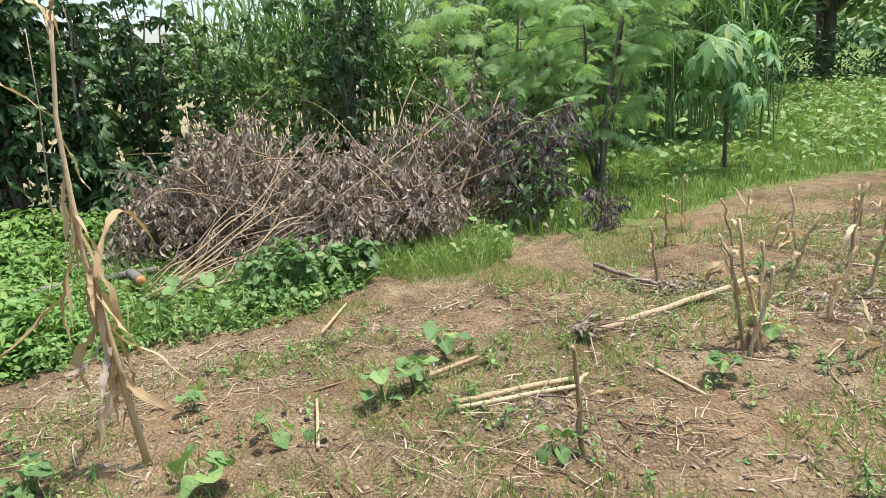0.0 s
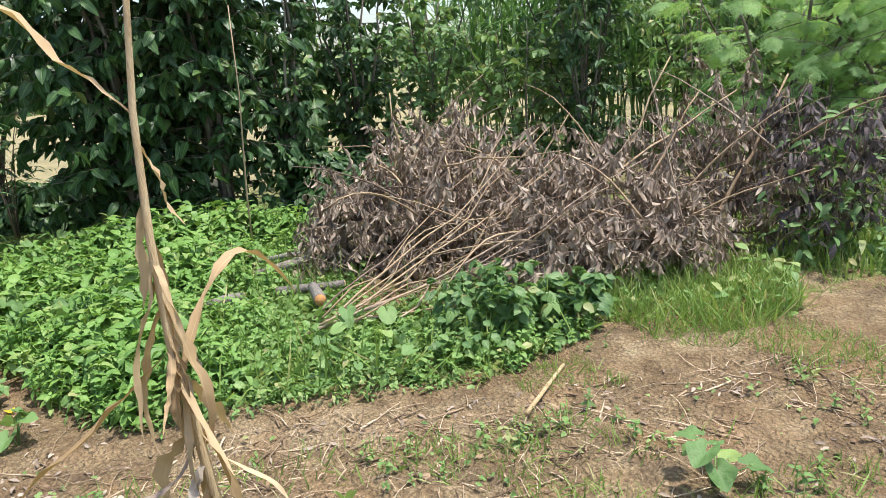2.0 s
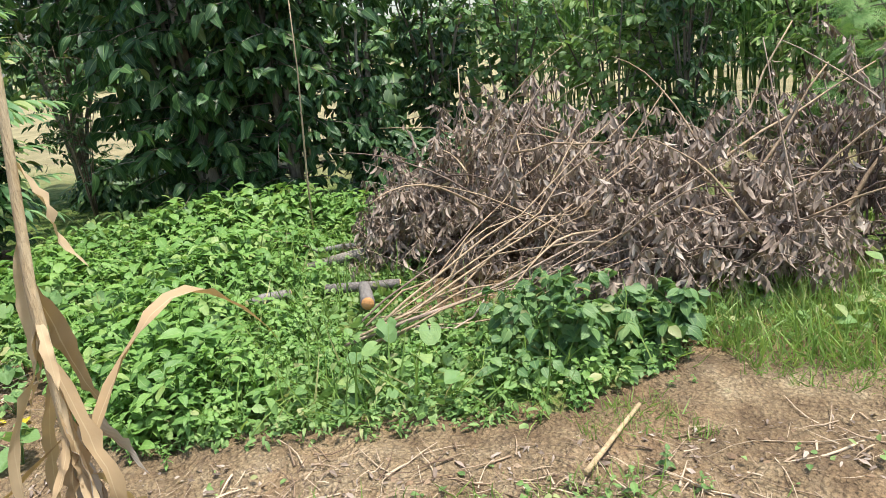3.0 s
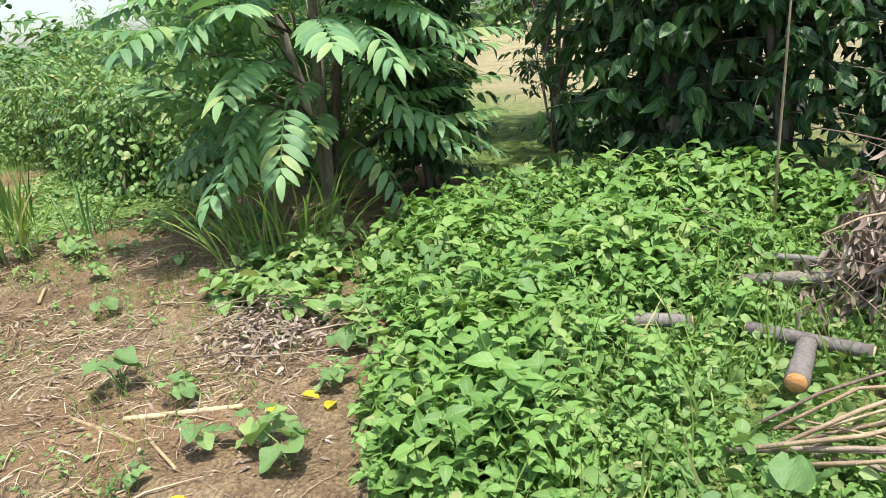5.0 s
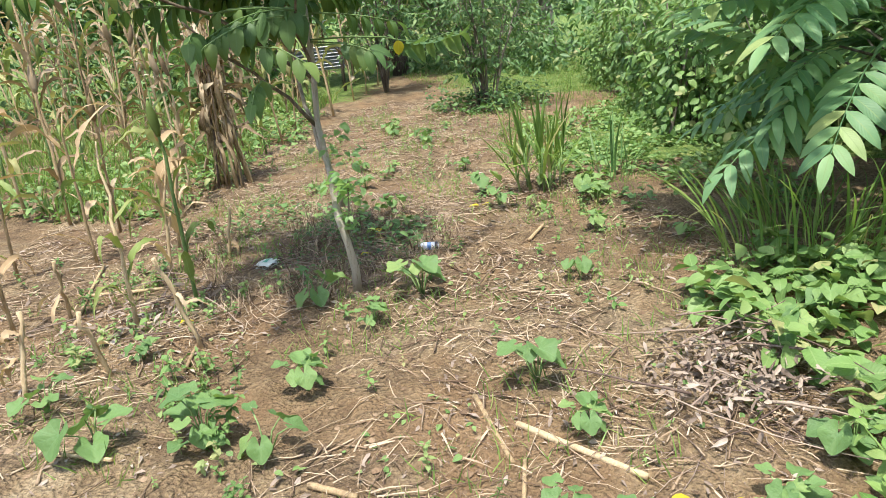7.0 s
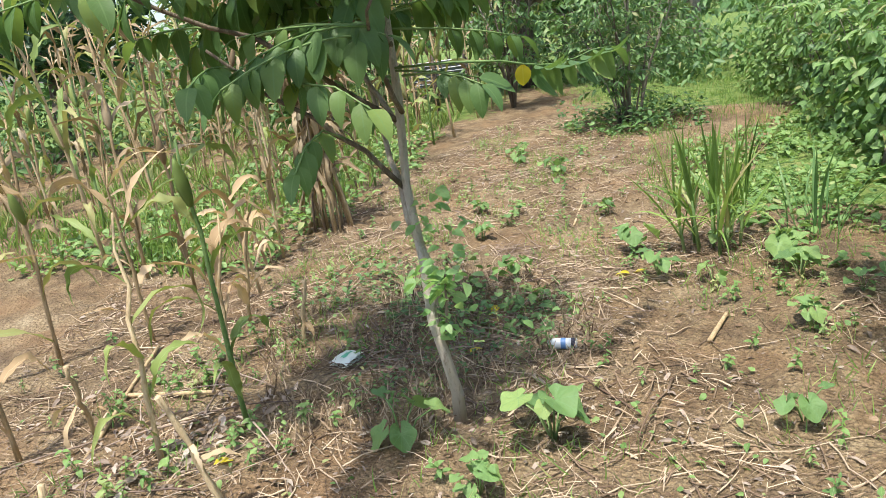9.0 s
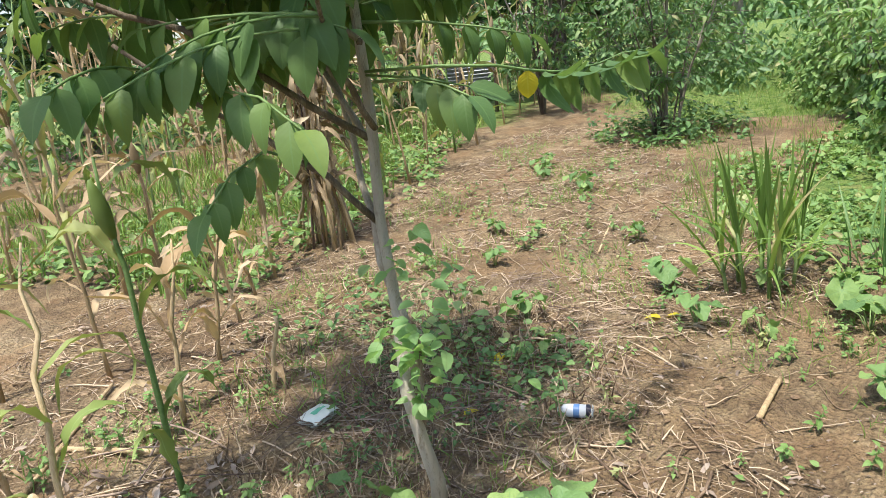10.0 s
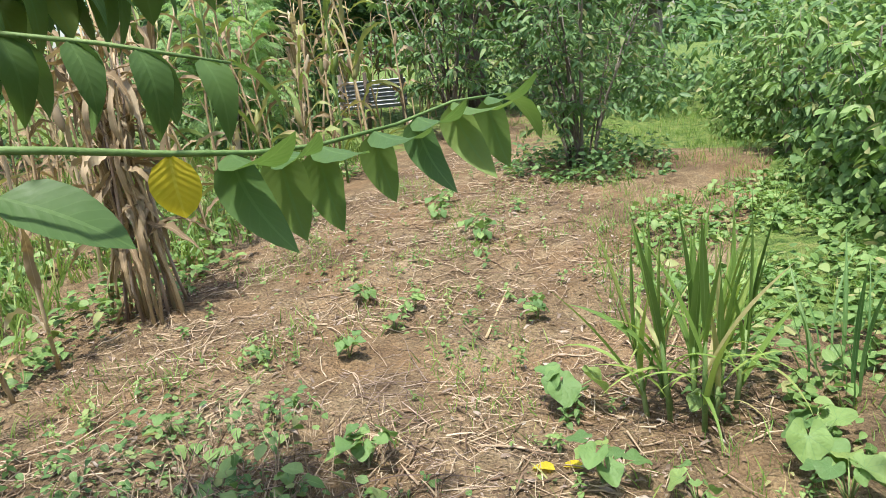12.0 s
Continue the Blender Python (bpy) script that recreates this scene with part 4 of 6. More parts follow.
def stub(x, y, h, lean=(0, 0), r=0.014):
    ob = thing("corn_stub", "cut dry corn stub standing in the soil", "stub", (x, y, gz(x, y)), "corn stubs")
    pts = np.linspace(0, 1, 9)[:, None] * np.array((lean[0], lean[1], h)) + RNG.normal(0, 0.007, (9, 3)) * np.linspace(0.3, 1.6, 9)[:, None]
    pts[0, 2] = -0.02
    part("stem", Soup().tube(pts, np.array((1.2, 0.75, 1.0, 0.7, 0.95, 0.65, 0.9, 0.6, 0.85)) * r, 7), STALK, ob)
    for k in range(int(RNG.integers(2, 5))):
        s = Soup()
        corn_leaf(s, pts[3 + k % 5], rnd(0, 6.28), rnd(0.1, 0.35), rnd(0.02, 0.04), rnd(-1.0, 0.9), rnd(1.0, 3.0), rnd(-2, 2))
        part("leaf", s, CORNDRY, ob)


for x, y, h, ln in ((0.53, 2.74, 0.5, (-0.02, 0.02)), (1.53, 4.91, 0.46, (-0.06, 0)), (1.87, 5.77, 0.42, (-0.02, 0)), (1.62, 3.66, 0.6, (-0.08, 0.05)), (1.68, 3.6, 0.72, (-0.1, 0.1)), (1.72, 3.7, 0.55, (0.05, 0.1)), (1.6, 3.55, 0.5, (0.1, -0.05)), (2.3, 4.6, 0.5, (0.2, 0)), (2.6, 5.0, 0.6, (-0.05, 0.1)), (2.75, 4.4, 0.45, (0.1, 0)), (3.1, 5.2, 0.55, (0.0, 0.0)), (2.9, 4.9, 0.6, (0.15, 0.1)), (3.3, 4.6, 0.5, (0, 0)), (2.2, 3.9, 0.4, (0.2, 0.1)), (3.6, 5.6, 0.5, (0, 0)), (2.4, 5.7, 0.4, (-0.1, 0)), (3.8, 4.9, 0.6, (0, 0.1)), (2.15, 6.2, 0.5, (0, 0)), (-4.0, 1.2, 0.35, (0.1, 0)), (-4.35, 1.45, 0.5, (0.08, -0.1)), (-3.7, 1.0, 0.4, (-0.1, 0)), (-4.6, 0.3, 0.4, (0.1, 0.1)), (-5.6, 0.7, 0.35, (-0.1, 0)), (-6.6, -0.5, 0.4, (0.1, 0))):
    stub(x, y, h, ln)
for x, y in fill([(1.9, 3.2), (2.0, 5.6), (3.0, 6.8), (5.0, 7.2), (5.0, 3.6)], 18):
    stub(x, y, rnd(0.12, 0.45), (rnd(-0.15, 0.15), rnd(-0.15, 0.15)), rnd(0.008, 0.014))
# ---- the young tree beside the path ----
NEARLF = [leaf(0.5, 8, 0.22, d, 0.38, wave=0.006) for d in (0.25, 0.45, 0.7)]

CROWNLF = [pinnate(5, leaf(0.5, 5, 0.22, 0.4), 0.3, d, 0.25, 60, 0.5) for d in (0.4, 0.7)]
LEAF_A = [(-5.2, 2.08, 1.41), (-5.3, 2.205, 1.392), (-5.427, 2.229, 1.367), (-5.536, 2.253, 1.35), (-5.641, 2.268, 1.342), (-5.833, 2.279, 1.345), (-5.995, 2.299, 1.363), (-6.16, 2.324, 1.36)]


def young_tree():
    base = np.array((-5.2, 1.9, gz(-5.2, 1.9)))
    ob = thing("young_tree", "young tree with a slender grey trunk and large drooping leaflets", "tree", base)
    P = lambda *p: np.array(p, float) - base
    trunk = np.array([P(-5.2, 1.9, -0.03), P(-5.19, 1.91, 0.12), P(-5.13, 1.92, 0.3), P(-5.15, 1.87, 0.45), P(-5.22, 1.82, 0.66), P(-5.31, 1.73, 0.95), P(-5.3, 1.76, 1.3), P(-5.27, 1.78, 1.6), P(-5.22, 1.7, 2.1), P(-5.2, 1.65, 2.6)])
    part("trunk", Soup().tube(trunk, [0.03, 0.025, 0.021, 0.022, 0.019, 0.017, 0.017, 0.014, 0.01, 0.006], 12), TRUNKBARK, ob)
    lm = []
    for sh in NEARLF:
        lm.append(Soup().scatter(sh, [(0, 0, 0)], (0, 1, 0), 1.0).mesh("leaflet", NEARLEAF))

    def one_leaf(path, pairs, size, first=0.3, broad=False):
        """A pinnate leaf along a line: its stalk and each leaflet."""
        st = part("leaf_stalk", Soup().tube(path, [0.005, 0.0025], 5), GREENSTEM, ob)
        q = np.linspace(0, 1, len(path))
        axis_d = unit(path[-1] - path[0])
        side = unit(np.cross(axis_d, (0, 0, 1)))
        for i in range(pairs):
            f = first + (1 - first) * (i + 0.5) / pairs
            p = np.array([np.interp(f, q, path[:, c]) for c in range(3)])
            for sg in (-1, 1):
                d = unit(side * sg * rnd(0.35, 0.7) + axis_d * 0.55 + np.array((0, 0, -rnd(0.5, 0.95))))
                x = unit(np.cross(d, (0.05 * sg, 0, 1)))
                if broad:
                    d = unit(axis_d * rnd(0.1, 0.3) - side * 0.2 + np.array((0, 0, -1.0))) if sg < 0 else unit(side * 0.9 + axis_d * rnd(0.1, 0.35) + np.array((0, 0, -rnd(0.25, 0.5))))
                    x = unit(axis_d - d * np.dot(axis_d, d) + side * rnd(-0.4, 0.4))
                    x = unit(x - d * np.dot(x, d))
                z = np.cross(x, d)
                m = Matrix(((x[0], d[0], z[0], p[0]), (x[1], d[1], z[1], p[1]), (x[2], d[2], z[2], p[2]), (0, 0, 0, 1))) @ Matrix.Scale(size * rnd(0.85, 1.15), 4)
                lf = new("leaflet", lm[int(RNG.integers(0, 3))])
                lf.parent = st
                lf.matrix_basis = m
        p, d = path[-1], unit(axis_d + np.array((0, 0, -0.35)))
        x = unit(np.cross(d, (0, 0, 1)))
        z = np.cross(x, d)
        lf = new("leaflet", lm[1])
        lf.parent = st
        lf.matrix_basis = Matrix(((x[0], d[0], z[0], p[0]), (x[1], d[1], z[1], p[1]), (x[2], d[2], z[2], p[2]), (0, 0, 0, 1))) @ Matrix.Scale(size, 4)

    def limb(pts, r):
        pts = np.array([P(*p) for p in pts])
        q = np.linspace(0, 1, len(pts))
        f = np.linspace(0, 1, 9)
        sm = np.stack([np.interp(f, q, pts[:, c]) for c in range(3)], -1) + RNG.normal(0, 0.008, (9, 3))
        part("limb", Soup().tube(sm, [r, r * 0.45], 7), PALEBARK, ob)
        return sm

    tips = []
    for pts, r in (([(-5.31, 1.73, 0.95), (-5.12, 1.62, 1.18), (-4.95, 1.5, 1.36), (-4.75, 1.4, 1.55)], 0.012), ([(-5.3, 1.75, 1.2), (-5.35, 1.5, 1.5), (-5.4, 1.3, 1.8)], 0.011), ([(-5.3, 1.76, 1.25), (-5.1, 1.8, 1.5), (-4.95, 1.95, 1.65)], 0.011), ([(-5.27, 1.78, 1.5), (-5.5, 1.6, 1.8), (-5.75, 1.5, 2.0)], 0.01), ([(-5.2, 1.9, 0.5), (-5.25, 1.78, 0.8), (-5.38, 1.62, 1.1), (-5.42, 1.5, 1.5)], 0.018), ([(-5.3, 1.75, 1.2), (-5.0, 1.45, 1.55), (-4.75, 1.15, 1.75), (-4.6, 0.9, 1.85)], 0.012), ([(-5.27, 1.78, 1.5), (-4.95, 1.5, 1.9), (-4.6, 1.3, 2.1)], 0.011)):
        tips.append(limb(pts, r))
    # the long overhanging leaf with hanging leaflets, crossing above the path
    long_leaf = np.array([P(-5.28, 1.78, 1.41), P(*LEAF_A[0]), *[P(*p) for p in LEAF_A[1:]]])
    one_leaf(long_leaf, 7, 0.135, 0.42, True)
    y = Soup().scatter(leaf(0.7, 6, 0.1, 0.3, 0.45), [P(*LEAF_A[2])], (0.05, 0.02, -1), 0.085, (0.6, 0.4, 0.1))
    part("yellow_leaflet", y, YELLOW, ob, "yellowed leaflet")
    one_leaf(np.array([P(-5.26, 1.82, 1.38), P(-5.24, 1.98, 1.38), P(-5.2, 2.1, 1.36), P(-5.16, 2.2, 1.33)]), 4, 0.12, 0.35)
    one_leaf(np.array([P(-5.12, 1.62, 1.18), P(-4.95, 1.66, 1.24), P(-4.75, 1.75, 1.22), P(-4.6, 1.82, 1.16)]), 4, 0.11, 0.3)
    one_leaf(np.array([P(-4.95, 1.5, 1.36), P(-4.8, 1.7, 1.42), P(-4.7, 1.95, 1.4), P(-4.66, 2.1, 1.33)]), 4, 0.125, 0.25)
    one_leaf(np.array([P(-5.28, 1.78, 1.55), P(-5.4, 1.92, 1.53), P(-5.52, 2.03, 1.5), P(-5.65, 2.13, 1.46)]), 4, 0.12, 0.35)
    near = part("leaf_stalk", Soup().tube([P(-5.28, 1.78, 1.4), P(-5.27, 1.98, 1.38), P(-5.29, 2.12, 1.345)], [0.004, 0.0025], 5), GREENSTEM, ob)
    for p, e, size in (((-5.29, 2.12, 1.345), (-5.35, 2.24, 1.304), 0.15), ((-5.28, 2.02, 1.375), (-5.34, 2.09, 1.17), 0.13), ((-5.27, 1.98, 1.38), (-5.42, 2.0, 1.3), 0.13)):
        place(near, lm[0], "leaflet", P(*p), unit(np.array(e) - np.array(p)), (0.35, 0.45, 0.8), size)
    for k in range(100):
        b = tips[int(RNG.integers(0, len(tips)))] if RNG.random() < 0.7 else trunk[6:]
        p = b[int(RNG.integers(max(0, len(b) // 2 - 1), len(b)))]
        a = rnd(0, 6.28)
        d = np.array((math.cos(a), math.sin(a), rnd(0.1, 0.6)))
        world_p = p + base
        if world_p[2] < (1.45 if k % 3 else 1.3):
            continue
        ln = rnd(0.35, 0.6)
        path = curve_pts(p, d, ln, 6, rnd(0.35, 0.85), 0.03)
        tip = path[-1] + base
        if tip[1] > 2.05 and tip[0] > -5.9:
            continue
        one_leaf(path, int(RNG.integers(3, 6)), rnd(0.1, 0.15))
    up = Soup()
    for k in range(5):
        a = k * 0.65 - 2.6
        st = trunk[8 if k % 2 else 7]
        lm_pts = curve_pts(st, (math.cos(a), math.sin(a), 1.1), 1.2, 7, 0.25, 0.05)
        part("limb", Soup().tube(lm_pts, [0.011, 0.004], 6), PALEBARK, ob)
        for j in range(10):
            p = lm_pts[int(RNG.integers(2, 7))]
            spread(up, CROWNLF, [p], around(1, rnd(-0.2, 0.5)), rnd(0.4, 0.6, 1))
    part("crown", up, NEARLEAF, ob)
    # a tuft of light green shoots low on the trunk
    s = Soup()
    for c, n, h in (((-5.12, 1.95, 0.46), 30, 0.09), ((-5.1, 1.97, 0.64), 60, 0.1), ((-5.24, 1.88, 0.84), 26, 0.1)):
        pos = P(*c) + RNG.normal(0, h * 0.5, (n, 3))
        spread(s, OVAL, pos, around(n, rnd(-0.6, 0.3, n)), rnd(0.04, 0.075, n), around(n, 1.0))
    tagged(part("shoot", s, FEATHER, ob, "light green shoots"), kind="stuff")
    part("shoot_stem", Soup().tube([P(-5.17, 1.9, 0.3), P(-5.1, 1.97, 0.5), P(-5.08, 2.0, 0.68)], [0.008, 0.004], 6), PALEBARK, ob)


young_tree()


# ---- pinnate-leaved tree at the end of the bean bed ----
def pinnate_tree():
    base = (-6.85, 5.05, 0)
    ob = thing("pinnate_tree", "leafy tree with long pinnate leaves hanging to the ground", "tree", base)
    for k in range(5):
        a = k * 1.26
        pts = np.linspace(0, 1, 8)[:, None] ** np.array((1.3, 1.3, 1)) * np.array((math.cos(a) * 0.5, math.sin(a) * 0.5, 2.7)) + RNG.normal(0, 0.02, (8, 3))
        pts[0] = (math.cos(a) * 0.06, math.sin(a) * 0.06, -0.03)
        part("stem", Soup().tube(pts, [0.045, 0.035, 0.02], 8), BARK, ob)
    forms = [Soup().scatter(pinnate(7, leaf(0.31, 6, 0.22, dr), 0.25, dp, 0.18, 68, 0.15), [(0, 0, 0)], (0, 1, 0), 1.0).mesh("leaf", FROND) for dr, dp in ((0.3, 0.3), (0.45, 0.5), (0.25, 0.15))]
    for k in range(298):
        z = rnd(0.6, 2.8)
        a = rnd(0, 6.28)
        toward = math.cos(a - math.atan2(-0.6, 0.8))
        r = (rnd(0.35, 0.95) if k % 4 else rnd(0.1, 0.45)) * (0.8 + 0.16 * min(z, 2.2)) * (1 + 0.2 * max(0, toward))
        d = np.array((math.cos(a), math.sin(a), rnd(-0.05, 0.75)))
        d = unit(d + RNG.normal(0, 0.25, 3))
        x = unit(np.cross(d, (0, 0, 1)))
        n = np.cross(x, d)
        p = (math.cos(a) * r, math.sin(a) * r, z)
        lf = new("leaf", forms[k % 3])
        lf.parent = ob
        lf.matrix_basis = Matrix(((x[0], d[0], n[0], p[0]), (x[1], d[1], n[1], p[1]), (x[2], d[2], n[2], p[2]), (0, 0, 0, 1))) @ Matrix.Scale(rnd(0.5, 0.85), 4)
        if k % 3 == 0:
            q = np.array((math.cos(a) * 0.25, math.sin(a) * 0.25, max(0.2, z - 0.25)))
            part("limb", Soup().tube([q, (q + np.array(p)) / 2 + (0, 0, 0.04), p], [0.012, 0.006], 5), BARK, ob)


pinnate_tree()


def clump(name, label, at, n, height, radius, width, bend, mat=CANE, upright=0.55):
    """A tussock: each near blade a piece of its own."""
    ob = thing(name, label, "grass", (at[0], at[1], gz(*at)))
    forms = [Soup().scatter(blade(width * wf, 7, b, 0.5, tw), [(0, 0, 0)], (0, 1, 0), 1.0).mesh("blade", mat) for b, tw, wf in zip(bend, (0.2, -0.3, 0.5), (1.0, 0.62, 0.5))]
    for k in range(n):
        a, r = rnd(0, 6.28), radius * math.sqrt(rnd(0, 1))
        t = 1.56 - upright * rnd(0, 1) ** 1.6
        d = np.array((math.cos(a) * math.cos(t), math.sin(a) * math.cos(t), math.sin(t)))
        w = a + rnd(-1.4, 1.4)
        out = np.array((-math.cos(w), -math.sin(w), 0.2))
        x = unit(np.cross(d, out))
        z = np.cross(x, d)
        b = new("blade", forms[k % 3])
        b.parent = ob
        p = (math.cos(a) * r, math.sin(a) * r, 0)
        b.matrix_basis = Matrix(((x[0], d[0], z[0], p[0]), (x[1], d[1], z[1], p[1]), (x[2], d[2], z[2], p[2]), (0, 0, 0, 1))) @ Matrix.Scale(height * rnd(0.4, 1.1), 4)
    return ob


def fodder_grass(at):
    """A tussock of a few leafy canes: broad upright blades out of each, some arching away."""
    ob = thing("grass_clump", "upright tussock of broad-bladed green fodder grass on bare soil", "grass", (at[0], at[1], gz(*at)))
    forms = [Soup().scatter(blade(w, 8, b, 0.55, tw), [(0, 0, 0)], (0, 1, 0), 1.0).mesh("blade", GRASS) for w, b, tw in ((0.062, 0.05, 0.25), (0.055, 0.22, -0.4), (0.05, 0.75, 0.5), (0.035, 1.15, 0.3))]
    for k in range(11):
        a, r = k * 2.4, 0.19 * math.sqrt((k + 0.4) / 11)
        foot = np.array((math.cos(a) * r, math.sin(a) * r, -0.02))
        top = rnd(0.24, 0.5)
        d0 = unit(np.array((math.cos(a) * rnd(0.02, 0.22), math.sin(a) * rnd(0.02, 0.22), 1)))
        part("cane", Soup().tube([foot, foot + d0 * top * 0.5, foot + d0 * top], [0.011, 0.01, 0.006], 7), GREENSTEM, ob)
        for j in range(8):
            f = 0.25 + 0.75 * j / 7
            w = a + j * 2.6 + rnd(-0.5, 0.5)
            form = 0 if j > 4 else int(RNG.integers(1, 4))
            lean = rnd(0.03, 0.16) if form == 0 else rnd(0.12, 0.4) if form < 3 else rnd(0.4, 0.8)
            d = unit(d0 + np.array((math.cos(w), math.sin(w), 0)) * lean)
            place(ob, forms[form], "blade", foot + d0 * top * f, d, (-math.cos(w), -math.sin(w), 0.15), rnd(0.36, 0.62) * (0.85 if form == 3 else 1.0))
    return ob


fodder_grass((-7.5, 2.48))
clump("grass_clump", "arching coarse grass under the pinnate-leaved tree", (-5.95, 4.35), 150, 0.95, 0.5, 0.02, (0.6, 0.85, 1.1), GRASS)
clump("grass_clump", "small tuft of coarse grass beside the tussock", (-7.9, 3.0), 30, 0.6, 0.25, 0.03, (0.4, 0.6, 0.8))

# ---- trees and bushes behind the bed ----
DROOP = [leaf(0.46, 5, 0.25, d, 0.42) for d in (0.3, 0.5, 0.8)]


def dark_tree():
    ob = shrub("broadleaf_tree", "dense dark green tree with drooping broad leaves to the ground", "tree", (-5.75, 7.9), 4.2, 1.45, 10, 42, 12, DROOP, 0.2, DARK, BARK, 0.5, 0.05, 0.035, hang=0.5)
    part("trunk", Soup().tube([(0, 0, -0.05), (0.03, 0.02, 0.9), (-0.1, 0, 2.0), (-0.1, 0.1, 4.0)], [0.1, 0.085, 0.07, 0.05], 10), PALEBARK, ob)


dark_tree()
shrub("broadleaf_tree", "dark broad-leaved tree beside the brush pile", "tree", (-4.9, 8.3), 4.0, 1.2, 8, 34, 12, DROOP, 0.17, DARK, BARK, 0.5, 0.05, 0.04)
shrub("dark_shrub", "dark shrub between the trees and the brush pile", "shrub", (-4.25, 8.7), 3.2, 0.6, 8, 22, 12, DROOP, 0.14, DARK, BARK, 0.4, 0.05, 0.03)
shrub("vine_shrub", "bushy shrub with light green leaves behind the brush pile", "shrub", (-2.9, 9.6), 3.0, 0.85, 8, 20, 11, OVAL, 0.11, MID, BARK, 0.3, 0.1)
shrub("vine_shrub", "leafy shrub with light green leaves behind the brush pile", "shrub", (-1.7, 9.4), 2.3, 0.8, 7, 18, 11, OVAL, 0.11, BRIGHT, BARK, 0.3, 0.1)
shrub("dark_shrub", "tall dark shrub behind the brush pile", "shrub", (-1.05, 9.7), 3.6, 0.85, 10, 28, 12, LONG, 0.12, DARK, BARK, 0.4, 0.05)
shrub("dark_shrub", "tall green shrub behind the brush pile", "shrub", (0.2, 10.0), 2.7, 0.9, 8, 20, 12, LONG, 0.12, BRIGHT, BARK, 0.4, 0.05)
shrub("leafy_shrub", "leafy green shrub at the edge of the turf", "shrub", (1.2, 9.3), 1.9, 0.8, 7, 16, 12, OVAL, 0.1, BRIGHT, BARK, 0.3, 0.1)
# half withered bush at the end of the pile
bush = shrub("withered_bush", "half withered bush with grey hanging leaves and green tips", "bush", (0.95, 7.0), 1.35, 0.65, 8, 18, 10, CURL, 0.1, DEADGREY, TWIG, 0.6, 0.15, 0.012, hang=1.2)
gl = Soup()
gp = ball_dirs(330, 0.0) * np.array((0.55, 0.5, 1.05)) * rnd(0.3, 1.0, 330)[:, None] + np.array((0, -0.1, 0.05))
spread(gl, LONG, gp, around(330, rnd(-0.5, 0.4, 330)), rnd(0.08, 0.15, 330), around(330, 1.0))
part("green_foliage", gl, MID, bush, "dark green leaves")
shrub("withered_bush", "low withered sprig with grey leaves on the turf", "bush", (1.55, 6.55), 0.42, 0.3, 5, 8, 9, CURL, 0.08, DEADGREY, TWIG, 0.5, 0.1, 0.006, hang=1.0)


def feathery_tree(at, height, width, stems, n):
    fr = []
    for d in (0.25, 0.5):
        sub = pinnate(8, strip(0.3, 2, 0.2), 0.2, 0.2, 0.05, 80, 0.1, False)
        fr.append(pinnate(5, sub, 0.5, d, 0.15, 66, 0.1, False))
    shrub("feathery_tree", "slender tree with feathery bright green leaves", "tree", at, height, width, stems, n, 5, fr, 0.21, FEATHER, BARK, 0.35, 0.25, 0.028, hang=0.25, flat=True)


feathery_tree((1.95, 8.6), 3.1, 1.6, 6, 16)
feathery_tree((2.6, 11.0), 3.2, 1.1, 6, 14)
feathery_tree((0.9, 9.2), 2.6, 1.2, 6, 13)
shrub("leafy_shrub", "leafy weeds standing before the brush pile", "weed", (-1.2, 5.25), 0.42, 0.34, 8, 8, 7, OVAL, 0.085, MID, GREENSTEM, 0.3, 0.15, 0.006)
shrub("leafy_shrub", "leafy weeds standing before the brush pile", "weed", (-0.75, 5.45), 0.35, 0.3, 7, 9, 8, OVAL, 0.09, MID, GREENSTEM, 0.3, 0.15, 0.006)


def papaya_like():
    at = (3.62, 8.95)
    ob = thing("palmate_tree", "young tree with large palmate leaves standing in the turf", "tree", (*at, 0))
    part("trunk", Soup().tube([(0, 0, -0.03), (0.01, 0, 0.6), (-0.02, 0.02, 1.2), (0.02, 0, 1.7)], [0.028, 0.022, 0.015], 8), BARK, ob)
    forms = [Soup().scatter(palmate(7, 0.3, 240, d), [(0, 0, 0)], (0, 1, 0), 1.0).mesh("leaf", FROND) for d in (0.3, 0.55)]
    for k in range(46):
        z = 0.25 + 1.45 * math.sqrt(rnd(0.05, 1))
        a = k * 2.4
        r = rnd(0.15, 0.5) * (0.7 if z < 0.9 else 1.0)
        e = np.array((math.cos(a) * r, math.sin(a) * r, z + rnd(0.02, 0.14)))
        part("leaf_stalk", Soup().tube([(0, 0, z - 0.1), e * np.array((0.6, 0.6, 1)), e], [0.006, 0.004], 4), GREENSTEM, ob)
        d = unit(np.array((math.cos(a), math.sin(a), -0.55)))
        x = unit(np.cross(d, (0, 0, 1)))
        n = np.cross(x, d)
        lf = new("leaf", forms[k % 2])
        lf.parent = ob
        lf.matrix_basis = Matrix(((x[0], d[0], n[0], e[0]), (x[1], d[1], n[1], e[1]), (x[2], d[2], n[2], e[2]), (0, 0, 0, 1))) @ Matrix.Scale(rnd(0.24, 0.34) * (1.25 if z > 1.2 else 0.8), 4)


papaya_like()


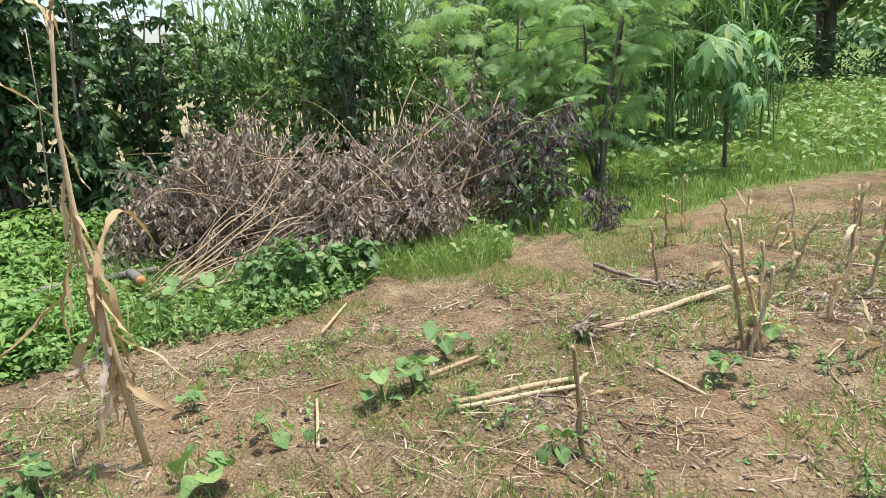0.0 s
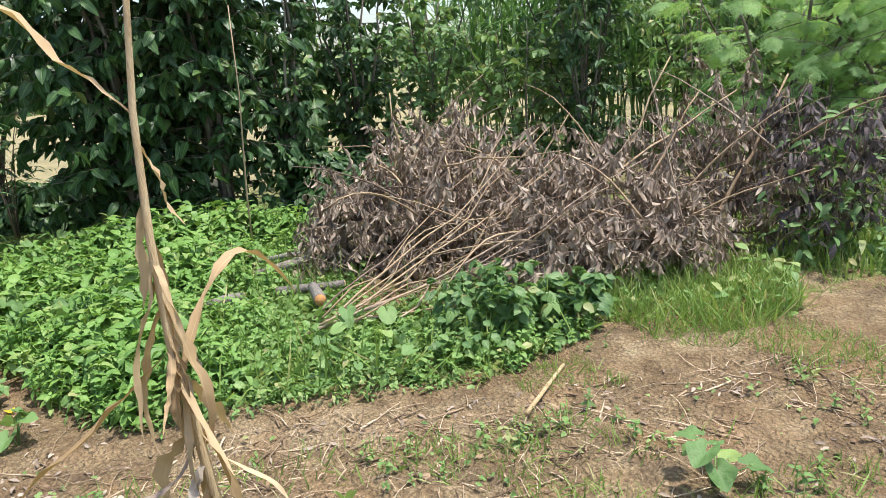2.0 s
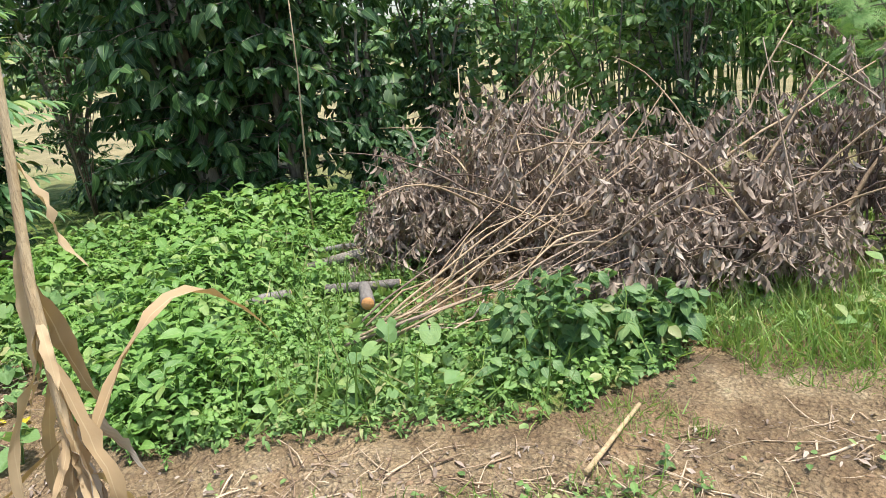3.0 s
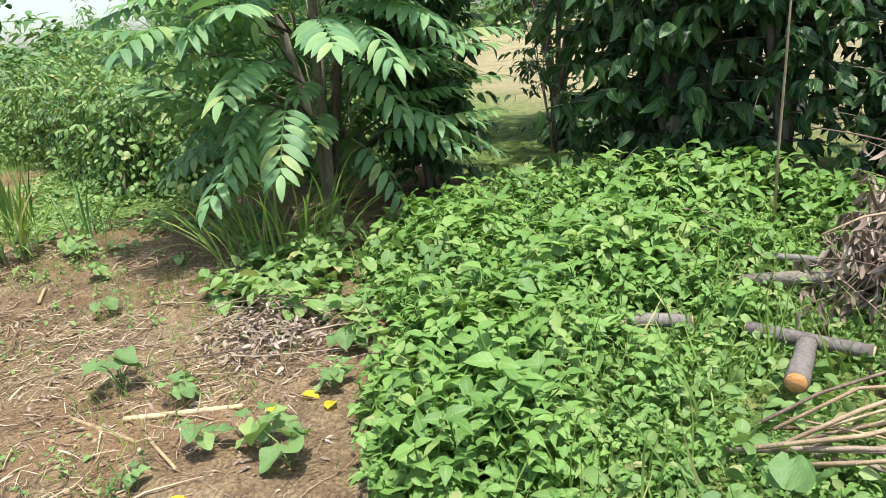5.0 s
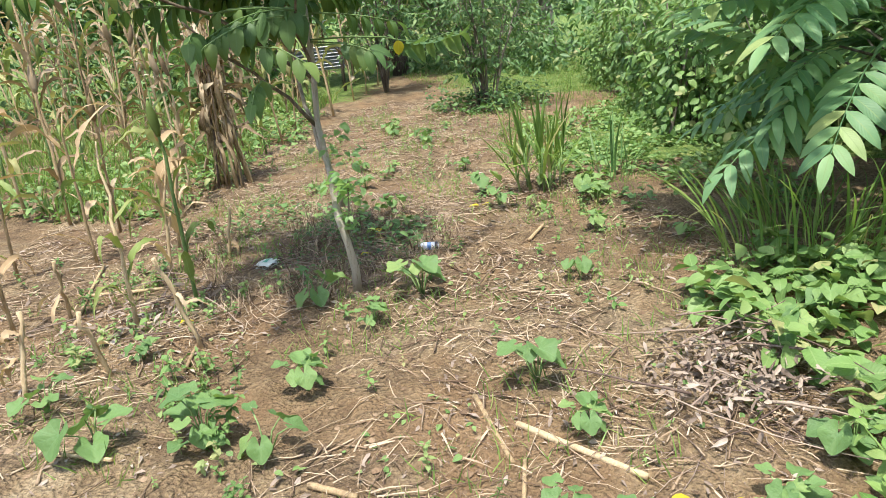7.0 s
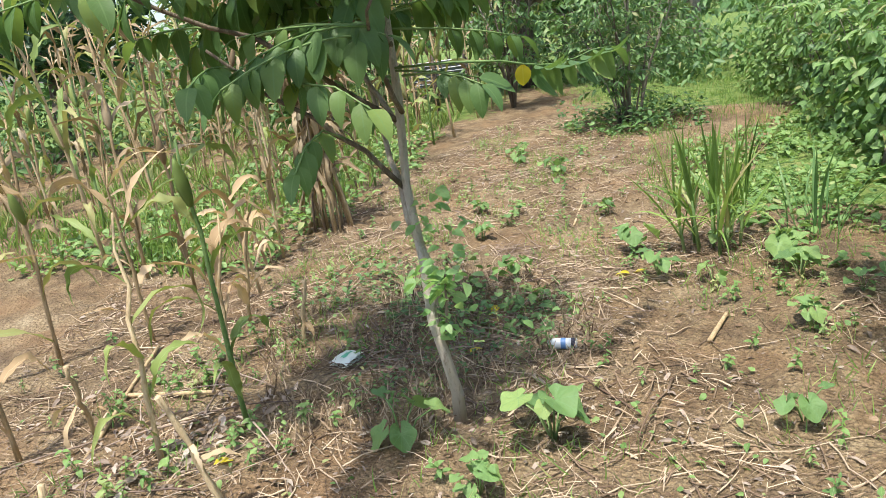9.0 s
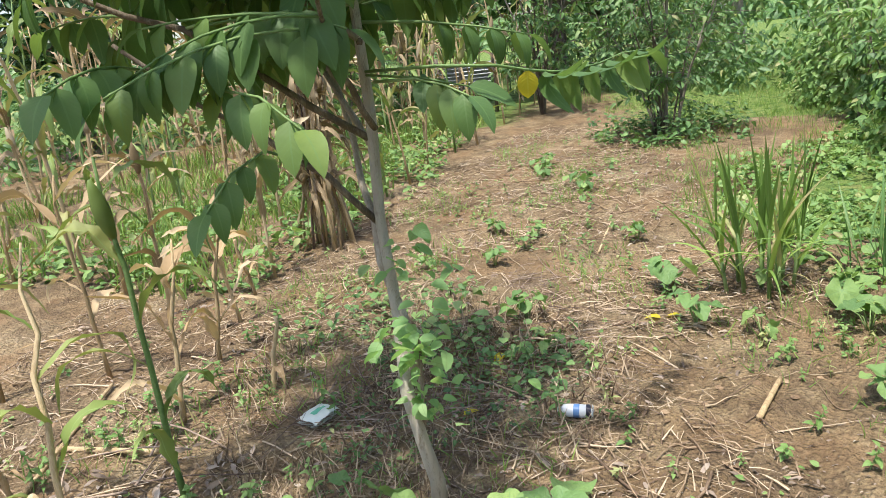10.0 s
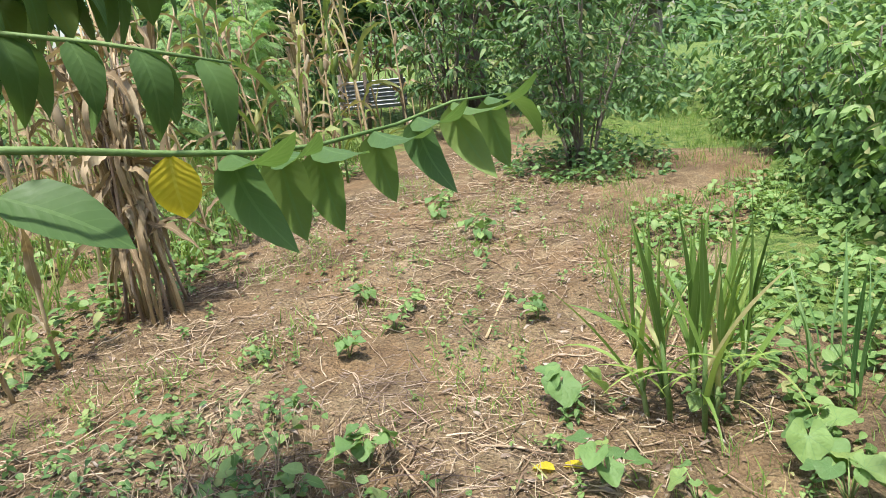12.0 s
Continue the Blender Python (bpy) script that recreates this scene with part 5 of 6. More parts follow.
def banana(at, h, n):
    ob = thing("banana_plant", "banana plant with broad torn green leaves", "banana plant", (*at, 0))
    part("trunk", Soup().tube([(0, 0, -0.03), (0.02, 0, h * 0.5), (0, 0.02, h)], [0.1, 0.08, 0.05], 10), GREENSTEM, ob)
    for k in range(n):
        a = k * 2.4 + 0.4
        s = Soup()
        v, t, u = leaf(0.34, 12, 0.15, rnd(0.9, 1.5), 0.5, wave=0.012, tip=0.45)
        d = unit(np.array((math.cos(a), math.sin(a), rnd(-0.3, 0.9))))
        s.scatter((v, t, u), [(0, 0, h - 0.05)], d, rnd(0.7, 1.05))
        part("leaf", s, DARK if k % 3 else MID, ob)


banana((-5.0, 10.9), 1.35, 9)
banana((-4.2, 11.8), 1.9, 8)
shrub("dark_shrub", "tall dark shrub beside the banana plants", "shrub", (-3.9, 9.9), 3.3, 0.8, 8, 24, 12, DROOP, 0.14, DARK, BARK, 0.4, 0.1, 0.03)
shrub("dark_shrub", "tall dark tree behind the banana plants", "shrub", (-6.6, 10.9), 4.2, 1.2, 8, 26, 12, DROOP, 0.17, DARK, BARK, 0.4, 0.3, 0.04)

# tall cane stand behind everything, ahead of the first steps
cane_xy = np.column_stack([rnd(-3.6, 5.5, 420), rnd(11.3, 14.0, 420)])
s = Soup()
s2 = Soup()
for x, y in cane_xy:
    h = rnd(1.9, 3.1)
    pts = curve_pts((x, y, 0), (rnd(-0.12, 0.12), rnd(-0.12, 0.12), 1), h, 5, 0.1, 0.03)
    s2.tube(pts, [0.014, 0.008], 4, cap=False)
    k = 9
    fr = rnd(0.3, 1, k)
    pos = np.stack([np.interp(fr, np.linspace(0, 1, 5), pts[:, c]) for c in range(3)], -1)
    spread(s, [blade(0.045, 5, b) for b in (0.5, 0.9)], pos, around(k, rnd(0.5, 1.4, k)), rnd(0.7, 1.2, k), (0, 0, 1))
solo("cane_stand", s, CANE, "tall stand of green cane with strap leaves", "cane", "stuff")
solo("cane_stems", s2, GREENSTEM, "thin stems of the tall cane stand", "cane", "stuff")

# ---- the lane ahead of the last steps ----
shrub("lane_shrub", "many-stemmed green shrub in a ring of weeds", "shrub", (-12.75, 0.42), 2.4, 1.15, 14, 20, 11, LONG, 0.12, MID, BARK, 0.3, 0.22, 0.018, foot=0.14)
shrub("lane_shrub", "tall leafy shrub beyond the lane", "shrub", (-15.5, -2.6), 3.4, 1.4, 10, 18, 10, LONG, 0.17, MID, BARK, 0.3, 0.2, 0.03)
feathery_tree((-13.0, -5.0), 3.0, 1.3, 7, 20)
mound("vine_hedge", "overgrown hedge draped in creeping vines", "hedge", [(-10.6, 4.0, 1.2, 1.0, 1.5), (-11.8, 3.6, 1.1, 0.9, 1.4), (-13.2, 3.3, 1.3, 0.9, 1.5), (-14.8, 2.7, 1.3, 0.9, 1.4), (-16.6, 2.2, 1.6, 1.0, 1.5), (-9.6, 4.7, 1.0, 0.9, 1.7)], 19000, OVAL, 0.1, BRIGHT, "", 0.6, 12)
mound("vine_hedge", "dark leafy hedge behind the vines", "hedge", [(-9.2, 5.9, 1.4, 0.9, 2.4), (-11.5, 5.2, 1.5, 0.9, 2.1), (-14, 4.6, 1.6, 0.9, 2.2), (-17.5, 3.6, 2.0, 1.0, 2.3)], 9000, LONG, 0.17, MID, "", 0.5, 8)


for x, y, h, w, m in ((-9.9, 3.6, 1.5, 0.6, MID), (-10.9, 3.3, 1.3, 0.6, BRIGHT), (-12.2, 2.9, 1.4, 0.6, MID), (-13.6, 2.5, 1.6, 0.7, BRIGHT), (-9.0, 4.4, 1.8, 0.7, MID), (-15.5, 2.1, 1.7, 0.8, MID)):
    shrub("hedge_shrub", "leafy shrub growing out of the vine hedge", "shrub", (x, y), h, w, 7, 13, 9, LONG, 0.15, m, BARK, 0.4, 0.2, 0.012)
shrub("broadleaf_tree", "tree with a high spreading crown behind the bean bed", "tree", (-8.6, 8.6), 4.4, 1.6, 9, 30, 12, DROOP, 0.18, DARK, BARK, 0.4, 0.42, 0.04)
# the one at (-7.1, 6.1) is added: dark leaves in place of deep shade
shrub("dark_shrub", "added dark foliage standing in for deep shade behind the pinnate-leaved tree", "shrub", (-7.1, 6.1), 2.8, 0.85, 8, 26, 12, DROOP, 0.16, DARK, BARK, 0.5, 0.05, 0.03)
shrub("thin_shrub", "thin open shrub against the bright field", "shrub", (-7.5, 7.8), 2.3, 0.75, 8, 13, 8, LONG, 0.1, DARK, TWIG, 0.4, 0.2, 0.01)
shrub("broadleaf_tree", "dense dark tree at the edge of the field", "tree", (-9.8, 7.3), 3.6, 1.2, 8, 26, 12, DROOP, 0.17, DARK, BARK, 0.4, 0.05, 0.04)


def low_weeds(poly, n, size, high, mat, label, name="weeds", shapes=OVAL, cut=0.0):
    p = fill(poly, n)
    p = p[patchy(p, 2.1, 0.7) > cut]
    k = len(p)
    s = Soup()
    spread(s, shapes, on_ground(p) + np.column_stack([np.zeros(k), np.zeros(k), rnd(0.01, high, k) * patchy(p, 3.0)]), around(k, rnd(-0.4, 0.5, k)), size * rnd(0.5, 1.2, k), around(k, rnd(0.8, 1.5, k)))
    return solo(name, s, mat, label, "weeds", "stuff")


low_weeds([(-7.4, 2.9), (-7.9, 2.6), (-9.0, 1.9), (-10.6, 1.5), (-11.8, 2.0), (-12.5, 2.6), (-10, 3.6), (-8.6, 4.2), (-7.2, 4.6), (-6.9, 3.8)], 4600, 0.075, 0.2, BRIGHT, "patch of low light green weeds beside the lane", cut=0.36)
low_weeds([(-11.7, 0.9), (-11.9, -0.1), (-12.8, -0.7), (-13.8, 0.1), (-13.6, 1.2), (-12.5, 1.5)], 1900, 0.08, 0.45, MID, "dark low weeds ringing the shrub's foot", cut=0.25)
low_weeds([(-6.6, -0.6), (-10, -1.3), (-13, -2.6), (-13, -5), (-6, -3)], 6500, 0.09, 0.35, BRIGHT, "green weeds among the dry corn", cut=0.4)
low_weeds([(-5.0, 1.5), (-5.6, 2.1), (-6.3, 2.0), (-6.8, 1.2), (-6.4, 0.5), (-5.6, 0.8)], 1300, 0.028, 0.1, MID, "small dull weeds in the young tree's shade", cut=0.35)
low_weeds([(-4.2, 4.4), (-5.0, 4.5), (-5.9, 5.0), (-6.1, 4.2), (-5.2, 3.7), (-4.6, 4.0)], 700, 0.12, 0.32, BRIGHT, "broad vine leaves at the end of the bean bed")
low_weeds([(-3.0, 3.9), (-2.2, 4.1), (-1.2, 4.6), (-1.4, 4.9), (-3.2, 4.4)], 1800, 0.05, 0.16, BRIGHT, "small ferny weeds at the edge of the bed", shapes=LONG)
low_weeds([(-1.5, 4.7), (-0.7, 5.1), (-0.6, 5.6), (-1.4, 5.7)], 450, 0.07, 0.24, MID, "dark leafy weeds before the brush pile")
low_weeds([(2, 8), (6, 8.8), (14, 12), (14, 22), (4, 22), (2.5, 11)], 12000, 0.15, 0.6, BRIGHT, "low bright herbs in the turf", cut=0.45)

solo("turf", grass(fill([(0.8, 6.3), (2.4, 7.0), (3.6, 8.0), (5.2, 8.5), (8, 9.2), (8, 12), (1, 12), (0.2, 8.4)], 17000), 0.2), GRASS, "bright green uneven turf", "grass", "stuff")
solo("far_turf", grass(fill([(4, 12), (9, 9.5), (22, 13), (22, 26), (2, 26)], 14000), 0.3, [strip(0.12, 3, b) for b in (0.2, 0.6)]), GRASS, "bright green grass stretching to the trees", "grass", "stuff")
solo("grass_patch", grass(fill([(-0.75, 5.75), (-0.3, 5.35), (0.2, 5.4), (0.6, 5.8), (0.55, 6.6), (0.0, 6.9), (-0.6, 6.3)], 2800), 0.24, [strip(0.035, 3, b) for b in (0.15, 0.5, 0.9)], 0.9), GRASS, "fresh green grass before the brush pile", "grass", "stuff")
sp = fill([(-2.6, 3.4), (-1.0, 4.2), (0.0, 4.9), (1.4, 5.4), (3.2, 7.0), (5, 7.6), (5, 3), (1, 2), (-2, 2)], 24000)
solo("thin_grass", grass(sp[patchy(sp, 1.5, 2.2) + 0.4 * (patchy(sp, 5.2, 3.1) - 0.5) + rnd(-0.1, 0.1, len(sp)) > 0.45], 0.11, None, 1.0), GRASS, "thin short grass over the bare soil", "grass", "stuff")
sp = fill([(-1.2, 4.45), (0, 4.8), (1.6, 5.4), (2.4, 6.5), (0.7, 6.2), (-0.4, 5.2), (-0.8, 4.9)], 5500)
solo("edge_grass", grass(sp[patchy(sp, 2.2, 4.0) > 0.4], 0.09, None, 1.1), GRASS, "short grass along the edge of the soil", "grass", "stuff")
sp = fill([(-3.3, 1), (-3.3, 3.8), (-4, 4), (-6.5, 4), (-12, 1.4), (-12, -1.5), (-5, 0)], 15000)
solo("sparse_grass", grass(sp[patchy(sp, 1.9, 5.2) + 0.4 * (patchy(sp, 5.6, 1.2) - 0.5) > 0.58], 0.1, None, 0.9), GRASS, "sparse grass wisps on the soil", "grass", "stuff")
sp = fill([(-4.6, 1.4), (-5.4, 2.2), (-6.3, 2.2), (-7.0, 1.4), (-6.8, 0.3), (-5.6, 0.4)], 3600)
solo("dry_grass", grass(sp[patchy(sp, 2.6, 0.4) > 0.42], 0.12, None, 1.1), STRAW, "tangled dry grass under the young tree", "grass", "stuff")
low_weeds(BARE_ALL, 6500, 0.035, 0.06, BRIGHT, "tiny green weeds dotted over the soil", cut=0.6)


def small_weeds(poly, n, low, high, label):
    """Short leafy shoots standing in loose groups."""
    p = fill(poly, n * 3)
    p = p[patchy(p, 2.9, 7.7) + 0.3 * patchy(p, 0.8, 2.0) + rnd(-0.12, 0.12, len(p)) > 0.74][:n]
    soup = spread(Soup(), SPRIGS, on_ground(p, -0.005), unit(around(len(p), rnd(-0.3, 0.3, len(p)))), rnd(low, high, len(p)), around(len(p), rnd(1.0, 1.5, len(p))))
    solo("small_weeds", soup, BRIGHT, label, "weeds", "stuff")


small_weeds([(-3.4, 0.6), (-3.2, 3.6), (-4.2, 4.2), (-6.2, 4.1), (-7.6, 2.9), (-9.5, 2.0), (-13, 0.6), (-13, -1.6), (-7, -1.0), (-4.5, -0.4)], 420, 0.04, 0.12, "small leafy weeds in loose groups on the soil")
small_weeds([(-2.6, 3.3), (-1.2, 4.2), (0.5, 5.0), (3, 6.5), (5, 6.8), (5, 3), (1.0, 2.0), (-2, 2)], 420, 0.04, 0.12, "small leafy weeds scattered over the soil")
small_weeds([(-3.6, 1.0), (-3.4, 2.6), (-4.2, 2.6), (-5.1, 1.5), (-5.6, 0.4), (-4.6, 0.0)], 60, 0.07, 0.16, "leafy weeds at the feet of the dying corn")
low_weeds([(-0.7, 5.7), (0.6, 5.6), (0.6, 6.7), (-0.3, 6.7)], 260, 0.09, 0.3, BRIGHT, "broad leaves among the fresh grass")
s, s2 = Soup(), Soup()
for k in range(70):
    pts = curve_pts((rnd(-17.5, -13.0), rnd(4.6, 6.4), 0), (rnd(-0.12, 0.12), rnd(-0.12, 0.12), 1), rnd(2.0, 3.0), 5, 0.1, 0.03)
    s2.tube(pts, [0.014, 0.008], 4, cap=False)
    fr = rnd(0.3, 1, 9)
    pos = np.stack([np.interp(fr, np.linspace(0, 1, 5), pts[:, c]) for c in range(3)], -1)
    spread(s, [blade(0.05, 5, b) for b in (0.5, 0.9)], pos, around(9, rnd(0.5, 1.4, 9)), rnd(0.7, 1.2, 9), (0, 0, 1))
solo("cane_stand", s, CANE, "tall pale cane growing behind the hedge", "cane", "stuff")
solo("cane_stems", s2, GREENSTEM, "thin stems of the cane behind the hedge", "cane", "stuff")
low_weeds([(-5.8, 2.0), (-6.5, 1.9), (-7.1, 1.0), (-6.8, 0.1), (-6.0, 0.4)], 760, 0.045, 0.2, MID, "ankle-high dull green weeds behind the young tree", cut=0.42)
low_weeds([(-5.9, 1.9), (-6.5, 1.8), (-6.9, 1.0), (-6.5, 0.5)], 90, 0.08, 0.3, BRIGHT, "few broad pale leaves among the weeds")
# ---- seedlings and litter ----
HEARTS = [heart(5, 31, c, d) for c, d in ((0.5, 0.09), (0.2, 0.13), (0.9, 0.1))]


def seedling_kinds():
    lm = [Soup().scatter(h, [(0, 0, 0)], (0, 1, 0), 1.0).mesh("leaf", SQUASH) for h in HEARTS]
    kinds = []
    for k, n in enumerate((5, 7, 9, 10, 6)):
        ob = thing("squash_seedling", "young squash plant with broad green leaves on the soil", "seedling", (0, 0, 0), "squash seedlings")
        for i in range(n):
            a = i * 2.4 + k
            r, h = rnd(0.03, 0.14), rnd(0.05, 0.23)
            e = np.array((math.cos(a) * r, math.sin(a) * r, h))
            part("stem", Soup().tube([(0, 0, -0.02), e * np.array((0.45, 0.45, 0.7)), e], [0.004, 0.003], 5), GREENSTEM, ob)
            d = unit(np.array((math.cos(a + 0.3), math.sin(a + 0.3), rnd(-1.0, 0.35))))
            x = unit(np.cross(d, (0, 0, 1)))
            z = np.cross(x, d)
            lf = new("leaf", lm[(i + k) % 3])
            lf.parent = ob
            lf.matrix_basis = Matrix(((x[0], d[0], z[0], e[0]), (x[1], d[1], z[1], e[1]), (x[2], d[2], z[2], e[2]), (0, 0, 0, 1))) @ Matrix.Scale(0.055 + 0.09 * rnd(0, 1), 4)
        kinds.append(ob)
    return kinds


SEED = seedling_kinds()
SPOTS = ((-0.84, 3.0, 1), (-0.04, 3.9, 1.1), (-0.21, 3.48, 0.8), (-0.36, 3.35, 0.8), (-1.02, 2.61, 1.1), (0.42, 2.71, 1.0), (1.78, 3.67, 1.1), (1.36, 3.31, 0.9), (-1.8, 2.69, 1.1), (-1.34, 3.38, 0.7), (-0.64, 2.95, 0.6), (-4.28, 3.19, 1.1), (-3.99, 3.45, 0.9), (-3.41, 3.69, 1.0), (-3.21, 3.75, 1.0), (-5.58, 3.14, 1.0), (-3.47, 3.47, 0.7), (-3.41, 3.2, 0.6), (-3.7, 4.07, 0.9), (-4.05, 4.29, 0.9), (-4.96, 1.78, 1.6), (-5.16, 2.33, 1.4), (-4.1, 2.21, 1.1), (-3.63, 2.03, 1.4), (-3.49, 1.63, 1.3), (-3.62, 2.32, 1.2), (-3.66, 1.18, 1.0), (-4.14, 1.28, 0.8), (-4.78, 2.21, 0.8), (-7.34, 2.0, 1.0), (-6.92, 2.58, 0.9), (-7.1, 3.0, 1.1), (-8.24, 0.43, 0.8), (-8.2, 0.81, 0.7), (-10.36, -0.14, 0.9), (-9.55, 0.64, 0.9), (-8.43, 1.46, 0.6), (-7.51, 0.83, 0.8), (-7.93, 0.84, 0.7), (-8.25, 1.55, 0.8), (-9.27, 0.74, 0.8), (-10.78, -0.37, 1.0), (-6.72, 1.46, 1.0), (-6.48, 1.31, 0.7), (-7.31, 2.9, 1.1), (-7.44, 2.55, 1.0), (-6.88, 2.29, 0.9), (-7.31, 0.42, 0.7), (-6.62, 0.55, 0.8), (-9.64, 0.61, 0.9), (-10.24, -0.11, 0.9), (-9.9, 0.4, 0.8), (-11.0, -0.4, 0.9), (-10.6, 0.5, 0.8), (2.6, 3.7, 1.0), (3.0, 4.3, 0.9), (2.3, 4.9, 0.8), (3.3, 5.1, 0.9), (2.75, 3.2, 1.0), (-4.9, 4.2, 1.0), (-5.4, 3.95, 1.0), (-4.1, 4.3, 0.9), (-6.4, 3.1, 0.8), (-6.9, 3.3, 0.9), (-6.7, 4.0, 1.0), (-6.3, 3.7, 1.0), (-8.7, 2.3, 0.9), (-5.1, 4.35, 1.2), (-5.7, 4.4, 1.1))
for i, (x, y, big) in enumerate(SPOTS):
    m = Matrix.Translation((x, y, gz(x, y))) @ Matrix.Rotation(rnd(0, 6.28), 4, "Z") @ Matrix.Scale(big * rnd(0.75, 0.95), 4)
    if i < 5:
        SEED[i].matrix_basis = m
    else:
        copy_thing(SEED[i % 5], m)

BARE = [(-3.2, 0.5), (-2.9, 3.7), (-3.6, 4.1), (-4.3, 4.4), (-6.2, 4.2), (-7.5, 2.9), (-9.5, 1.8), (-13, 0.3), (-14, -2.0), (-9, -1.2), (-6.0, -1.5), (-4.5, -0.6)]
BARE2 = [(-3.0, 3.7), (-1.8, 4.2), (-1.0, 4.5), (0.2, 5.1), (1.6, 5.2), (3, 6.6), (5.5, 7.8), (6, 3), (2, 1.5), (-2, 1.5), (-3.2, 2.2)]


def litter():
    s = Soup()
    shapes = [strip(w, 3, b) for w, b in ((0.03, 0.25), (0.05, 0.4), (0.025, -0.3), (0.02, 0.1))]
    for poly, n in ((BARE, 52000), (BARE2, 34000)):
        p = fill(poly, n)
        keep = patchy(p, 1.4, 3.3) + 0.4 * (patchy(p, 4.7, 1.9) - 0.5) + rnd(-0.15, 0.15, n) > 0.44
        p = p[keep]
        k = len(p)
        spread(s, shapes, on_ground(p, 0.006) + np.column_stack([np.zeros((k, 2)), rnd(0, 0.012, k)]), around(k, rnd(-0.08, 0.2, k)), 0.02 + 0.16 * RNG.random(k) ** 3.5, around(k, rnd(0.7, 1.5, k)))
    for poly, n in ((BARE, 5200), (BARE2, 3000)):
        p = fill(poly, n)
        p = p[patchy(p, 1.4, 3.3) + 0.5 * (patchy(p, 3.6, 0.8) - 0.5) + rnd(-0.1, 0.1, n) > 0.47]
        for (x, y), a in zip(p, rnd(0, 6.28, len(p))):
            ln = 0.05 + 0.28 * RNG.random() ** 2
            pts = curve_pts((x, y, 0), (math.cos(a), math.sin(a), 0), ln, 4, 0, 0.25)
            pts[:, 2] = ground_z(pts[:, :2]) + np.linspace(0.004, rnd(0.006, 0.04), 4)
            s.tube(pts, [rnd(0.0025, 0.006), 0.0015], 4, cap=False)
    solo("straw_litter", s, STRAW, "scattered dry straw and stem scraps on the soil", "litter", "stuff")
    s = Soup()
    for poly, n in ((BARE, 16000), (BARE2, 11000)):
        p = fill(poly, n)
        p = p[patchy(p, 1.8, 6.1) > 0.42]
        k = len(p)
        spread(s, CURL, on_ground(p, 0.008), around(k, rnd(-0.1, 0.2, k)), 0.012 + 0.06 * RNG.random(k) ** 3, around(k, rnd(0.6, 1.5, k)))
    solo("leaf_litter", s, DEAD, "small dead brown leaves on the soil", "litter", "stuff")
    s = Soup()
    lump = [np.vstack([[(0, 0, 0.5)], np.column_stack([np.cos(np.arange(6) * 1.047), np.sin(np.arange(6) * 1.047), np.full(6, 0.1)]) * RNG.uniform(0.7, 1.2, (6, 1)) * 0.6]) for k in range(3)]
    tri = np.array([(0, 1 + i, 1 + (i + 1) % 6) for i in range(6)])
    for poly, n in ((BARE, 7000), (BARE2, 4500)):
        p = fill(poly, n)
        p = p[patchy(p, 2.4, 8.3) > 0.4]
        spread(s, [(v, tri, np.zeros((7, 2))) for v in lump], on_ground(p, -0.002), around(len(p), 0.0), 0.008 + 0.026 * RNG.random(len(p)) ** 3, (0, 0, 1))
    solo("soil_clods", s, CLOD, "small crumbled clods of reddish soil", "clods", "stuff")
    s = Soup()
    for poly, n in ((BARE, 420), (BARE2, 240)):
        for x, y in fill(poly, n):
            a = rnd(0, 6.28)
            pts = curve_pts((x, y, 0), (math.cos(a), math.sin(a), 0), rnd(0.15, 0.7), 8, 0, 0.28)
            pts[:, 2] = ground_z(pts[:, :2]) + 0.006 + rnd(0, 0.012, 8)
            s.tube(pts, [rnd(0.0015, 0.004), 0.001], 3, cap=False)
    solo("dry_stems", s, STRAW, "thin curling dry vine stems over the soil", "litter", "stuff")
    # fallen twigs
    for poly, n in ((BARE, 46), (BARE2, 26)):
        for x, y in fill(poly, n):
            ln = rnd(0.15, 0.5)
            a = rnd(0, 6.28)
            pts = curve_pts((0, 0, 0.008), (math.cos(a), math.sin(a), 0), ln, 6, 0, 0.18)
            pts[:, 2] = 0.008 + rnd(0, 0.012, 6)
            solo("dry_twig", Soup().tube(pts, [rnd(0.004, 0.009), 0.003], 5), STRAW, "dry broken twig lying on the soil", "twig", "", "fallen twigs", (x, y, gz(x, y)))


litter()


def leaf_heap(x, y, rx, ry, h, n, label, tw):
    ob = thing("leaf_heap", label, "leaf heap", (x, y, gz(x, y)))
    d = ball_dirs(n, 0.0) * np.array((rx, ry, h)) * rnd(0.2, 1, n)[:, None] + np.array((0, 0, 0.01))
    part("withered_foliage", spread(Soup(), CURL, d, around(n, rnd(-0.5, 0.6, n)), rnd(0.03, 0.085, n), around(n, rnd(0.2, 1.4, n))), DEAD, ob)
    for k in range(tw):
        a = rnd(0, 6.28)
        st = (rnd(-0.8, 0.8) * rx, rnd(-0.8, 0.8) * ry, rnd(0.02, 0.12))
        part("twig", Soup().tube(curve_pts(st, (math.cos(a), math.sin(a), 0.05), rnd(0.2, 0.7), 6, 0.15, 0.14), [rnd(0.003, 0.007), 0.002], 5), TWIG, ob)


